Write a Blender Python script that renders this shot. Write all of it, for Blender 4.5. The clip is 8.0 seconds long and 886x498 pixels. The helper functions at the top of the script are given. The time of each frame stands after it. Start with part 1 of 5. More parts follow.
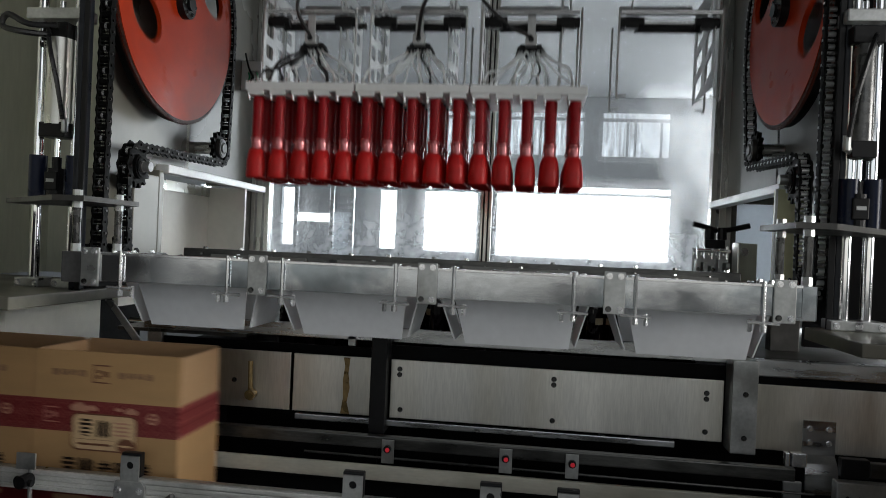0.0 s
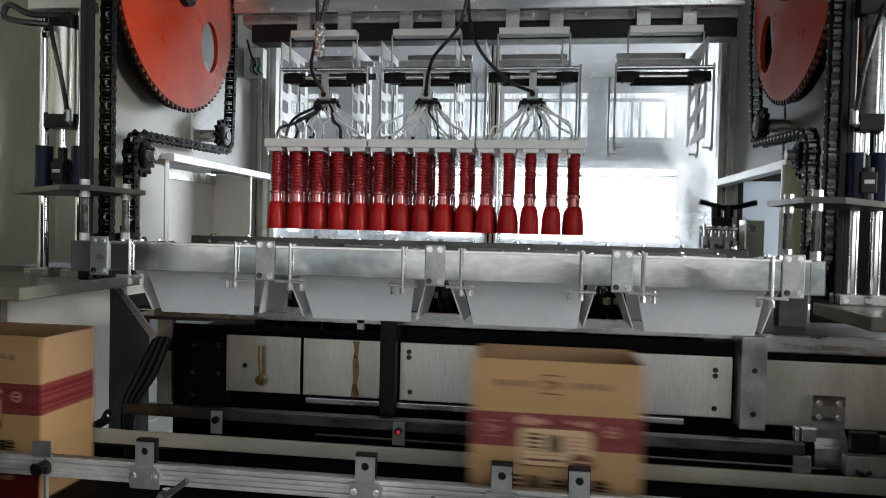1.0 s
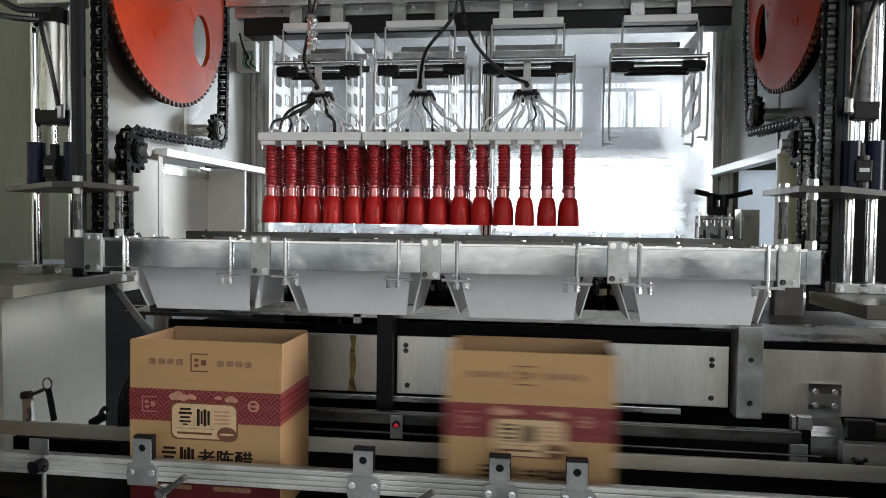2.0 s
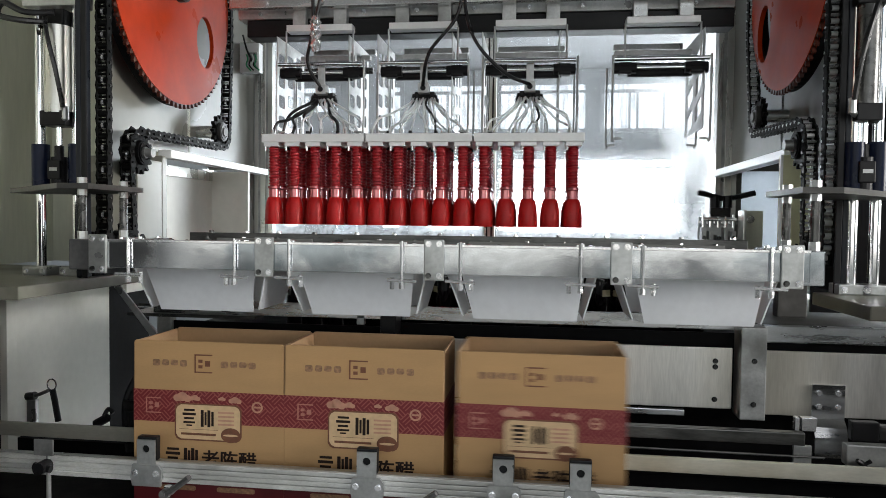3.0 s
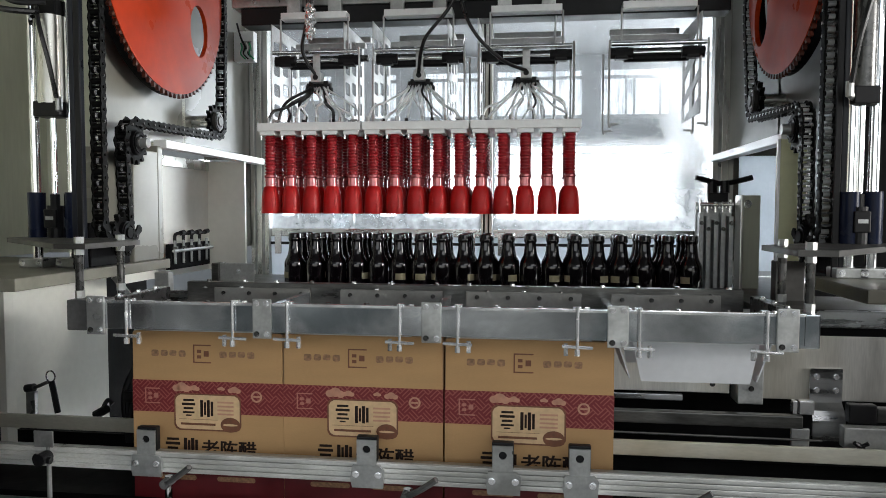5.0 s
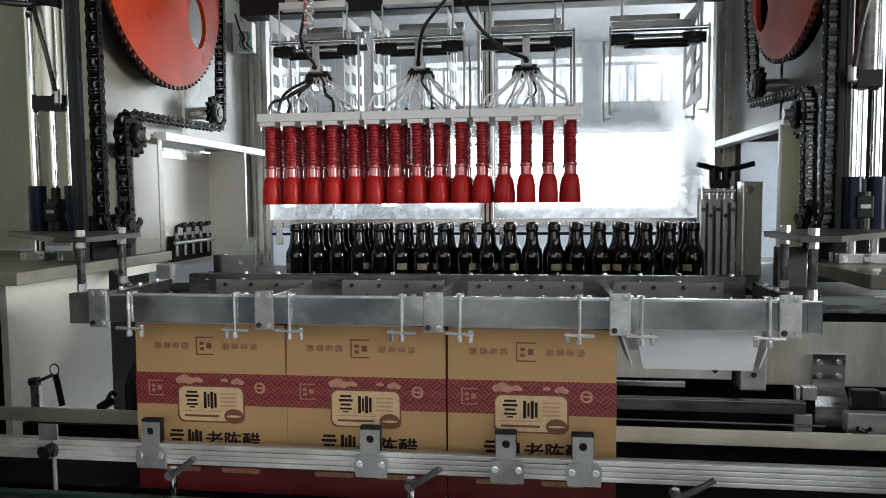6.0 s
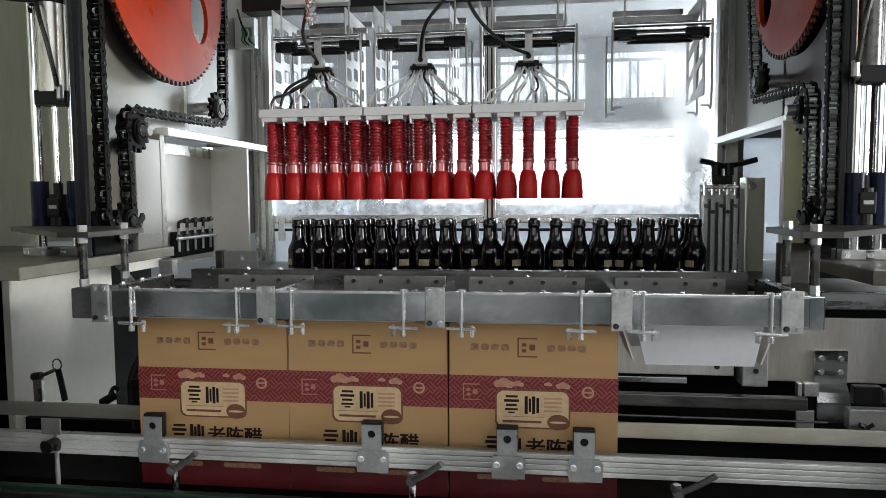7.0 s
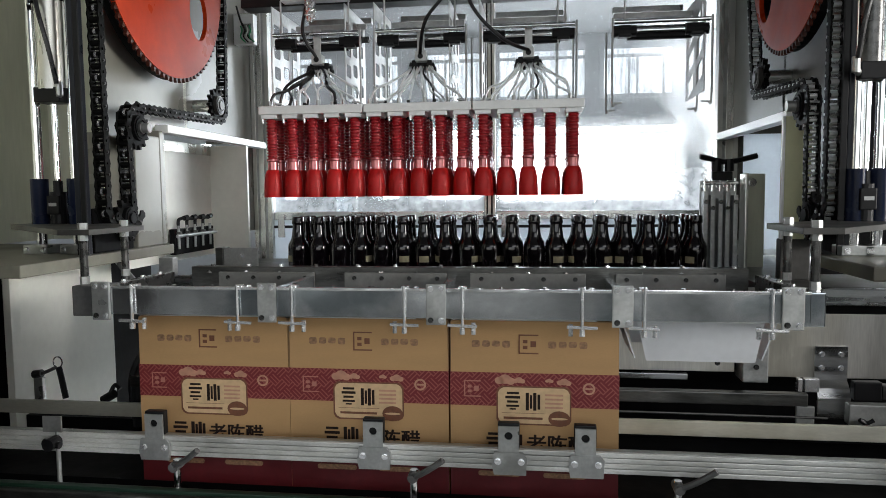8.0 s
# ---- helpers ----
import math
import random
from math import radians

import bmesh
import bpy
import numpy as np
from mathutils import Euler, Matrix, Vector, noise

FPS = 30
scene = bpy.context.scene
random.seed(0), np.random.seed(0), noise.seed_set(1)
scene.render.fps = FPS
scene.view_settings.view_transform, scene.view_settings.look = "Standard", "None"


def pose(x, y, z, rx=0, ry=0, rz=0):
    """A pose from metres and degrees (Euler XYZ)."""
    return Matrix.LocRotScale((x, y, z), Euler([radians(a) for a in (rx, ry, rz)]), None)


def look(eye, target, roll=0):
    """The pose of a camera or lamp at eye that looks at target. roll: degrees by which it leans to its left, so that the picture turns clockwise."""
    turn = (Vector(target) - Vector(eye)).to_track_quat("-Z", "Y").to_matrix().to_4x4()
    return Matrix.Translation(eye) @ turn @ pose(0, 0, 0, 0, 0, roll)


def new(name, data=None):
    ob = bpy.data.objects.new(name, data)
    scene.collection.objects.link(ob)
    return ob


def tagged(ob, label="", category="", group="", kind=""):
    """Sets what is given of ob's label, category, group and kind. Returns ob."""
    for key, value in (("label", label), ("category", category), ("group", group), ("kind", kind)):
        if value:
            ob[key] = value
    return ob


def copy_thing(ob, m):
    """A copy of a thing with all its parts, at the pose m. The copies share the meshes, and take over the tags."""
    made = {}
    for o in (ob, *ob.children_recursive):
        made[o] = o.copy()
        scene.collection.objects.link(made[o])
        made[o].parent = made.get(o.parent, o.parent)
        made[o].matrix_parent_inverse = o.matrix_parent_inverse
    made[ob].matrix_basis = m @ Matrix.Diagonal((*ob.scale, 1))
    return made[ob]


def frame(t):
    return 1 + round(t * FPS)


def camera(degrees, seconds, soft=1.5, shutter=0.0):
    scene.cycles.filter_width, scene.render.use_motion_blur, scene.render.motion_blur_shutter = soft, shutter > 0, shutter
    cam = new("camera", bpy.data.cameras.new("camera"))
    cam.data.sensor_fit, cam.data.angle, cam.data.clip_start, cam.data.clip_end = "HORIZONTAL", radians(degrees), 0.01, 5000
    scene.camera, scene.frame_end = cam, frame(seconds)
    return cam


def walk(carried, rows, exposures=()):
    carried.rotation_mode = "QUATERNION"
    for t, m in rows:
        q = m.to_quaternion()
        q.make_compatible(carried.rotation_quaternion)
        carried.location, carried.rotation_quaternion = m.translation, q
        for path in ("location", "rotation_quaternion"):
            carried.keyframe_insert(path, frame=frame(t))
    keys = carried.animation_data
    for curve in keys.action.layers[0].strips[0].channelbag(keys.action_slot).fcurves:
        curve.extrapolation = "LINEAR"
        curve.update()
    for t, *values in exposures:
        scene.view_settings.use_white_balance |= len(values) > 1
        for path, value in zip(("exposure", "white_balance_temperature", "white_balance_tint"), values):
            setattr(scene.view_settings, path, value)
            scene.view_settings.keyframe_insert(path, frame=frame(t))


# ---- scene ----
# The camera and its way
cam = camera(64.0, 8.0, 0.65, 1.0)
PATH = [
    (0, pose(0.9138, -1.5008, 1.4430, 89.669, -2.498, 7.219)),
    (0.5, pose(0.9163, -1.4983, 1.4373, 89.129, -2.183, 7.547)),
    (1, pose(0.9109, -1.5033, 1.4369, 88.431, -1.352, 7.642)),
    (1.5, pose(0.9121, -1.4982, 1.4388, 87.736, -0.754, 7.255)),
    (3, pose(0.9102, -1.5017, 1.4399, 87.864, -0.706, 7.520)),
    (3.5, pose(0.9081, -1.5007, 1.4375, 87.743, -0.756, 7.503)),
    (4, pose(0.9084, -1.5009, 1.4394, 87.489, -0.564, 7.504)),
    (4.5, pose(0.9090, -1.5001, 1.4385, 87.231, -0.437, 7.346)),
    (6, pose(0.9116, -1.4962, 1.4385, 86.061, 0.466, 7.437)),
    (6.5, pose(0.9113, -1.4949, 1.4368, 85.726, 0.433, 7.483)),
    (7, pose(0.9130, -1.4960, 1.4360, 85.791, 0.404, 7.634)),
    (7.5, pose(0.9116, -1.4956, 1.4366, 85.426, 0.522, 7.617)),
    (8, pose(0.9088, -1.4961, 1.4375, 85.486, 0.526, 7.538)),
]
walk(cam, PATH, exposures=[(0, -1.3), (0.5, -1.0), (1, -0.7), (1.5, -0.54), (3, -0.34), (8, -0.44)])

# World, daylight and large lights
world = bpy.data.worlds.new("sky")
scene.world = world
world.use_nodes = True
_bg = world.node_tree.nodes["Background"]
_sky = world.node_tree.nodes.new("ShaderNodeTexSky")
_sky.sky_type, _sky.sun_disc = "NISHITA", False
_sky.sun_elevation, _sky.sun_rotation = radians(35), radians(20)
world.node_tree.links.new(_sky.outputs["Color"], _bg.inputs["Color"])
_bg.inputs["Strength"].default_value = 0.12


def sun_lamp():
    """Overcast daylight, wide and weak."""
    d = bpy.data.lights.new("sun", "SUN")
    d.energy, d.angle, d.color = 1.0, radians(15), (1.0, 0.96, 0.9)
    ob = new("sun", d)
    ob.matrix_world = look((0, 0, 0), (-0.28, -0.77, -0.57))


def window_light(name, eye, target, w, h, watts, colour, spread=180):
    """An area lamp in an opening of the hall, for sky light or added fill."""
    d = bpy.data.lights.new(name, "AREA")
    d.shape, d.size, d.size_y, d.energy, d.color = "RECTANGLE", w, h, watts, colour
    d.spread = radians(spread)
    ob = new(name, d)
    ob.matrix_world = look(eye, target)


sun_lamp()
window_light("window_light_back", (2.4, 7.02, 2.05), (2.0, 0, 1.8), 5.6, 2.3, 720, (0.93, 0.97, 1.0))
# Added fill from the east, to brighten the left cabinet; no window known there
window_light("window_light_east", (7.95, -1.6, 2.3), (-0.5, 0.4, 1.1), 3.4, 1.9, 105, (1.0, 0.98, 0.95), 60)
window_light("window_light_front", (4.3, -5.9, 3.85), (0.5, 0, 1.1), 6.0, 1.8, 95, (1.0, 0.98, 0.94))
# Added fill from the west, to lighten the hall behind the machine
window_light("window_light_west", (-5.95, 4.4, 2.4), (2.5, 3.6, 1.5), 3.4, 2.2, 50, (0.95, 0.98, 1.0))
window_light("window_light_ribbon", (1.0, -6.02, 1.95), (1.0, 0, 1.7), 8.0, 1.6, 75, (1.0, 0.98, 0.95))


# Materials
def mat(name, base, rough=0.5, metal=0.0, var=0.12, scale=6.0, bump=0.0, grain=80.0, stretch=(1, 1, 1), spec=0.5, stain=None, stain_amount=0.0, rvar=0.1, coat=0.0, obj_var=0.0, edge=(0.5, 0.68), streak=False):
    """A surface with large stains and fine grain in colour, gloss and relief."""
    m = bpy.data.materials.new(name)
    m.use_nodes = True
    nt = m.node_tree
    n, l = nt.nodes, nt.links
    b = n["Principled BSDF"]
    b.inputs["Roughness"].default_value = rough
    b.inputs["Metallic"].default_value = metal
    b.inputs["Specular IOR Level"].default_value = spec
    b.inputs["Coat Weight"].default_value = coat
    tc = n.new("ShaderNodeTexCoord")
    mp = n.new("ShaderNodeMapping")
    mp.inputs["Scale"].default_value = stretch
    l.new(tc.outputs["Object"], mp.inputs["Vector"])
    big, fine = n.new("ShaderNodeTexNoise"), n.new("ShaderNodeTexNoise")
    big.inputs["Scale"].default_value, big.inputs["Detail"].default_value = scale, 5
    fine.inputs["Scale"].default_value, fine.inputs["Detail"].default_value = grain, 3
    l.new(mp.outputs["Vector"], big.inputs["Vector"])
    l.new(mp.outputs["Vector"], fine.inputs["Vector"])
    ramp = n.new("ShaderNodeMapRange")
    ramp.inputs["From Min"].default_value, ramp.inputs["From Max"].default_value = 0.3, 0.7
    ramp.inputs["To Min"].default_value, ramp.inputs["To Max"].default_value = 1 - var, 1 + var
    l.new(big.outputs["Fac"], ramp.inputs["Value"])
    ramp2 = n.new("ShaderNodeMapRange")
    ramp2.inputs["From Min"].default_value, ramp2.inputs["From Max"].default_value = 0.3, 0.7
    ramp2.inputs["To Min"].default_value, ramp2.inputs["To Max"].default_value = 1 - var * 0.5, 1 + var * 0.5
    l.new(fine.outputs["Fac"], ramp2.inputs["Value"])
    mul = n.new("ShaderNodeMath")
    mul.operation = "MULTIPLY"
    l.new(ramp.outputs["Result"], mul.inputs[0])
    l.new(ramp2.outputs["Result"], mul.inputs[1])
    last = mul.outputs["Value"]
    if obj_var:
        oi = n.new("ShaderNodeObjectInfo")
        r3 = n.new("ShaderNodeMapRange")
        r3.inputs["To Min"].default_value, r3.inputs["To Max"].default_value = 1 - obj_var, 1 + obj_var
        l.new(oi.outputs["Random"], r3.inputs["Value"])
        m3 = n.new("ShaderNodeMath")
        m3.operation = "MULTIPLY"
        l.new(last, m3.inputs[0])
        l.new(r3.outputs["Result"], m3.inputs[1])
        last = m3.outputs["Value"]
    vm = n.new("ShaderNodeVectorMath")
    vm.operation = "SCALE"
    vm.inputs[0].default_value = base[:3]
    l.new(last, vm.inputs["Scale"])
    col = vm.outputs["Vector"]
    if stain:
        sn = n.new("ShaderNodeTexNoise")
        sn.inputs["Scale"].default_value, sn.inputs["Detail"].default_value = scale * 0.6, 7
        l.new(mp.outputs["Vector"] if streak else tc.outputs["Object"], sn.inputs["Vector"])
        sr = n.new("ShaderNodeMapRange")
        sr.inputs["From Min"].default_value, sr.inputs["From Max"].default_value = edge
        sr.inputs["To Max"].default_value = stain_amount
        l.new(sn.outputs["Fac"], sr.inputs["Value"])
        mx = n.new("ShaderNodeMix")
        mx.data_type = "RGBA"
        mx.inputs["B"].default_value = (*stain, 1)
        l.new(sr.outputs["Result"], mx.inputs["Factor"])
        l.new(col, mx.inputs["A"])
        col = mx.outputs["Result"]
    l.new(col, b.inputs["Base Color"])
    rr = n.new("ShaderNodeMapRange")
    rr.inputs["From Min"].default_value, rr.inputs["From Max"].default_value = 0.3, 0.7
    rr.inputs["To Min"].default_value, rr.inputs["To Max"].default_value = max(0.02, rough - rvar), min(1, rough + rvar)
    l.new(big.outputs["Fac"], rr.inputs["Value"])
    l.new(rr.outputs["Result"], b.inputs["Roughness"])
    if bump:
        bp = n.new("ShaderNodeBump")
        bp.inputs["Strength"].default_value, bp.inputs["Distance"].default_value = bump, 0.002
        l.new(fine.outputs["Fac"], bp.inputs["Height"])
        l.new(bp.outputs["Normal"], b.inputs["Normal"])
    return m


def glow(name, colour, strength):
    m = bpy.data.materials.new(name)
    m.use_nodes = True
    b = m.node_tree.nodes["Principled BSDF"]
    b.inputs["Base Color"].default_value = (*colour, 1)
    b.inputs["Emission Color"].default_value = (*colour, 1)
    b.inputs["Emission Strength"].default_value = strength
    return m


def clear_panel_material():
    """Scratched, dusty clear sheet: mostly see-through; its haze also imitates glare from the windows."""
    m = bpy.data.materials.new("hazy_clear_sheet")
    m.use_nodes = True
    n, l = m.node_tree.nodes, m.node_tree.links
    b = n["Principled BSDF"]
    out = n["Material Output"]
    tr = n.new("ShaderNodeBsdfTransparent")
    tr.inputs["Color"].default_value = (0.93, 0.95, 0.96, 1)
    tl = n.new("ShaderNodeBsdfTranslucent")
    tl.inputs["Color"].default_value = (0.85, 0.88, 0.92, 1)
    b.inputs["Base Color"].default_value = (0.7, 0.72, 0.74, 1)
    b.inputs["Roughness"].default_value = 0.08
    tc = n.new("ShaderNodeTexCoord")
    ns = n.new("ShaderNodeTexNoise")
    ns.inputs["Scale"].default_value, ns.inputs["Detail"].default_value = 2.5, 8
    l.new(tc.outputs["Object"], ns.inputs["Vector"])
    fine, avg = n.new("ShaderNodeTexNoise"), n.new("ShaderNodeMix")
    fine.inputs["Scale"].default_value, fine.inputs["Detail"].default_value = 26, 6
    l.new(tc.outputs["Object"], fine.inputs["Vector"])
    avg.inputs["Factor"].default_value = 0.5
    l.new(ns.outputs["Fac"], avg.inputs["A"])
    l.new(fine.outputs["Fac"], avg.inputs["B"])
    mr = n.new("ShaderNodeMapRange")
    mr.inputs["From Min"].default_value, mr.inputs["From Max"].default_value = 0.38, 0.62
    mr.inputs["To Min"].default_value, mr.inputs["To Max"].default_value = 0.03, 0.12
    l.new(avg.outputs["Result"], mr.inputs["Value"])
    # Haze thickens towards the bottom of the pane
    sp, low, haze = n.new("ShaderNodeSeparateXYZ"), n.new("ShaderNodeMapRange"), n.new("ShaderNodeMath")
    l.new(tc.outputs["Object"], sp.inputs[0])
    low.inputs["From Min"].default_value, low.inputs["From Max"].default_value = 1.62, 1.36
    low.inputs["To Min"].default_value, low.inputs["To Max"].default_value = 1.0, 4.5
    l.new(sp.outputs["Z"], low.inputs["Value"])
    haze.operation = "MULTIPLY"
    l.new(mr.outputs["Result"], haze.inputs[0])
    l.new(low.outputs["Result"], haze.inputs[1])
    a, c = n.new("ShaderNodeMixShader"), n.new("ShaderNodeMixShader")
    l.new(haze.outputs[0], a.inputs["Fac"])
    l.new(tr.outputs[0], a.inputs[1])
    l.new(tl.outputs[0], a.inputs[2])
    c.inputs["Fac"].default_value = 0.05
    # Blurred refraction put in for the bloom around the bright windows
    gl, e = n.new("ShaderNodeBsdfRefraction"), n.new("ShaderNodeMixShader")
    gl.inputs["Roughness"].default_value, gl.inputs["IOR"].default_value = 0.3, 1.12
    e.inputs["Fac"].default_value = 0.055
    l.new(a.outputs[0], e.inputs[1])
    l.new(gl.outputs[0], e.inputs[2])
    l.new(e.outputs[0], c.inputs[1])
    l.new(b.outputs[0], c.inputs[2])
    l.new(c.outputs[0], out.inputs["Surface"])
    return m


def tint_material():
    """Streaky window pane, tinted to dim the daylight behind it."""
    m = bpy.data.materials.new("streaky_dimming_pane")
    m.use_nodes = True
    n, l = m.node_tree.nodes, m.node_tree.links
    tc, mp, ns = n.new("ShaderNodeTexCoord"), n.new("ShaderNodeMapping"), n.new("ShaderNodeTexNoise")
    mp.inputs["Rotation"].default_value = (0, radians(35), 0)
    mp.inputs["Scale"].default_value = (14, 1, 1.2)
    ns.inputs["Scale"].default_value, ns.inputs["Detail"].default_value = 2.0, 5
    l.new(tc.outputs["Object"], mp.inputs["Vector"])
    l.new(mp.outputs["Vector"], ns.inputs["Vector"])
    rp = n.new("ShaderNodeValToRGB")
    rp.color_ramp.elements[0].position, rp.color_ramp.elements[0].color = 0.3, (0.25, 0.255, 0.26, 1)
    rp.color_ramp.elements[1].position, rp.color_ramp.elements[1].color = 0.7, (0.6, 0.61, 0.62, 1)
    l.new(ns.outputs["Fac"], rp.inputs["Fac"])
    tr, x = n.new("ShaderNodeBsdfTransparent"), n.new("ShaderNodeMixShader")
    l.new(rp.outputs["Color"], tr.inputs["Color"])
    n["Principled BSDF"].inputs["Roughness"].default_value = 0.1
    x.inputs["Fac"].default_value = 0.06
    l.new(tr.outputs[0], x.inputs[1])
    l.new(n["Principled BSDF"].outputs[0], x.inputs[2])
    l.new(x.outputs[0], n["Material Output"].inputs["Surface"])
    return m


def hose_material():
    """Clear plastic hose: milky, lets light through."""
    m = bpy.data.materials.new("clear_hose")
    m.use_nodes = True
    n, l = m.node_tree.nodes, m.node_tree.links
    b = n["Principled BSDF"]
    b.inputs["Base Color"].default_value = (0.85, 0.87, 0.88, 1)
    b.inputs["Roughness"].default_value = 0.12
    tl, tr = n.new("ShaderNodeBsdfTranslucent"), n.new("ShaderNodeBsdfTransparent")
    tl.inputs["Color"].default_value = (0.97, 0.98, 0.98, 1)
    x, y = n.new("ShaderNodeMixShader"), n.new("ShaderNodeMixShader")
    x.inputs["Fac"].default_value, y.inputs["Fac"].default_value = 0.2, 0.35
    l.new(tl.outputs[0], x.inputs[1])
    l.new(tr.outputs[0], x.inputs[2])
    l.new(x.outputs[0], y.inputs[1])
    l.new(b.outputs[0], y.inputs[2])
    l.new(y.outputs[0], n["Material Output"].inputs["Surface"])
    return m


def fret_material():
    """Red print with a fine diagonal fret pattern."""
    m = bpy.data.materials.new("red_fret_print")
    m.use_nodes = True
    n, l = m.node_tree.nodes, m.node_tree.links
    b = n["Principled BSDF"]
    b.inputs["Roughness"].default_value = 0.55
    tc, mp = n.new("ShaderNodeTexCoord"), n.new("ShaderNodeMapping")
    mp.inputs["Rotation"].default_value = (radians(90), 0, 0)
    l.new(tc.outputs["Object"], mp.inputs["Vector"])
    m2 = n.new("ShaderNodeMapping")
    m2.inputs["Rotation"].default_value = (0, 0, radians(45))
    l.new(mp.outputs["Vector"], m2.inputs["Vector"])
    def calc(op, a, c=None):
        k = n.new("ShaderNodeMath")
        k.operation = op
        for q, v in enumerate((a, c)):
            if isinstance(v, (int, float)):
                k.inputs[q].default_value = v
            elif v is not None:
                l.new(v, k.inputs[q])
        return k.outputs[0]
    sp = n.new("ShaderNodeSeparateXYZ")
    l.new(m2.outputs["Vector"], sp.inputs[0])
    u, v = calc("MULTIPLY", sp.outputs["X"], 46.0), calc("MULTIPLY", sp.outputs["Y"], 46.0)
    side = calc("FLOORED_MODULO", calc("ADD", calc("FLOOR", u), calc("FLOOR", v)), 2.0)
    along = n.new("ShaderNodeMix")
    l.new(side, along.inputs["Factor"])
    l.new(u, along.inputs["A"])
    l.new(v, along.inputs["B"])
    lines = calc("LESS_THAN", calc("FRACT", calc("MULTIPLY", along.outputs["Result"], 3.0)), 0.32)
    br = n.new("ShaderNodeMix")
    br.data_type = "RGBA"
    br.inputs["A"].default_value = (0.15, 0.009, 0.013, 1)
    br.inputs["B"].default_value = (0.27, 0.07, 0.058, 1)
    l.new(lines, br.inputs["Factor"])
    l.new(br.outputs["Result"], b.inputs["Base Color"])
    return m


STEEL = mat("brushed_stainless", (0.56, 0.57, 0.58), 0.28, 1.0, 0.15, 5, 0.1, 160, (1, 1, 8), stain=(0.26, 0.27, 0.26), stain_amount=0.5, rvar=0.12, edge=(0.38, 0.75))
STEEL_V = mat("brushed_stainless_upright", (0.6, 0.6, 0.57), 0.3, 0.94, 0.12, 3, 0.04, 160, (8, 8, 1), stain=(0.42, 0.4, 0.3), stain_amount=0.5)
PANEL = mat("stained_stainless_panel", (0.74, 0.73, 0.69), 0.4, 0.92, 0.16, 3, 0.04, 120, (2.2, 2.2, 0.22), stain=(0.44, 0.38, 0.24), stain_amount=0.6, rvar=0.08, edge=(0.4, 0.75), streak=True)
# Mottled zinc; its bluish dark zones imitate reflections of the hall
GALV = mat("mottled_zinc_steel", (0.62, 0.64, 0.66), 0.15, 0.92, 0.16, 9, 0.03, 60, (0.8, 1, 1.2), stain=(0.2, 0.25, 0.28), stain_amount=0.65, rvar=0.1, edge=(0.48, 0.58))
PLATE = mat("machined_grey_steel", (0.44, 0.45, 0.445), 0.36, 0.7, 0.18, 14, 0.15, 120, stain=(0.18, 0.18, 0.165), stain_amount=0.6)
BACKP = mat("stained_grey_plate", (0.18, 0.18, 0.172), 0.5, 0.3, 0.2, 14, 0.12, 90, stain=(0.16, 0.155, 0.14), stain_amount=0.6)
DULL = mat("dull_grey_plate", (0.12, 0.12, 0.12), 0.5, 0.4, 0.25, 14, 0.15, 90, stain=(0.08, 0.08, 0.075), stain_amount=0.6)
CHANNEL = mat("dark_blue_grey_strip", (0.01, 0.012, 0.017), 0.34, 0.0, 0.3, 8, 0.1, 60, spec=0.25)
DARKLEG = mat("dark_grey_paint", (0.022, 0.022, 0.023), 0.5, 0.0, 0.2, 6, 0.05, 60)
BLACKED = mat("blackened_steel", (0.09, 0.09, 0.088), 0.28, 0.8, 0.3, 30, 0.1, 60)
TABLE = mat("oily_dark_table", (0.07, 0.068, 0.064), 0.45, 0.3, 0.3, 6, 0.1, 60, stain=(0.02, 0.02, 0.018), stain_amount=0.7)
SLOTTED = mat("dull_zinc_sheet", (0.5, 0.51, 0.51), 0.5, 0.6, 0.2, 10, 0.1, 80, stain=(0.25, 0.25, 0.24), stain_amount=0.5)
ZINC = mat("bright_zinc_plate", (0.8, 0.81, 0.82), 0.18, 0.75, 0.08, 30, 0.05, 200)
CHROME = mat("ground_chrome_shaft", (0.78, 0.79, 0.8), 0.1, 1.0, 0.04, 5, rvar=0.04)
ALU = mat("anodised_aluminium", (0.76, 0.77, 0.77), 0.24, 0.95, 0.08, 4, 0.05, 200, (1, 6, 6), stain=(0.4, 0.4, 0.36), stain_amount=0.4)
RAIL_ALU = mat("scuffed_rail_aluminium", (0.86, 0.86, 0.84), 0.38, 0.5, 0.2, 5, 0.08, 120, (1, 5, 5), stain=(0.2, 0.2, 0.18), stain_amount=0.6, edge=(0.47, 0.64))
WHITE_ALU = mat("white_coated_aluminium", (0.82, 0.83, 0.83), 0.4, 0.2, 0.05, 5)
WHITEP = mat("white_painted_cabinet", (0.88, 0.88, 0.81), 0.4, 0.0, 0.05, 2.2, 0.04, 40, stain=(0.5, 0.47, 0.38), stain_amount=0.25)
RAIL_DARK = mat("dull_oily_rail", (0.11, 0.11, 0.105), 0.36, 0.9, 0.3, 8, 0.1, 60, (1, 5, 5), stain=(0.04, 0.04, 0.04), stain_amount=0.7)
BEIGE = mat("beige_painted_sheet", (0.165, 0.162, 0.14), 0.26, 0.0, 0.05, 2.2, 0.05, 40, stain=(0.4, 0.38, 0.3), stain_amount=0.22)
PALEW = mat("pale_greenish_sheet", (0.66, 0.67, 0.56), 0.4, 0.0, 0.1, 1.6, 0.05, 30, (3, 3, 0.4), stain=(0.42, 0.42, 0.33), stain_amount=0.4)
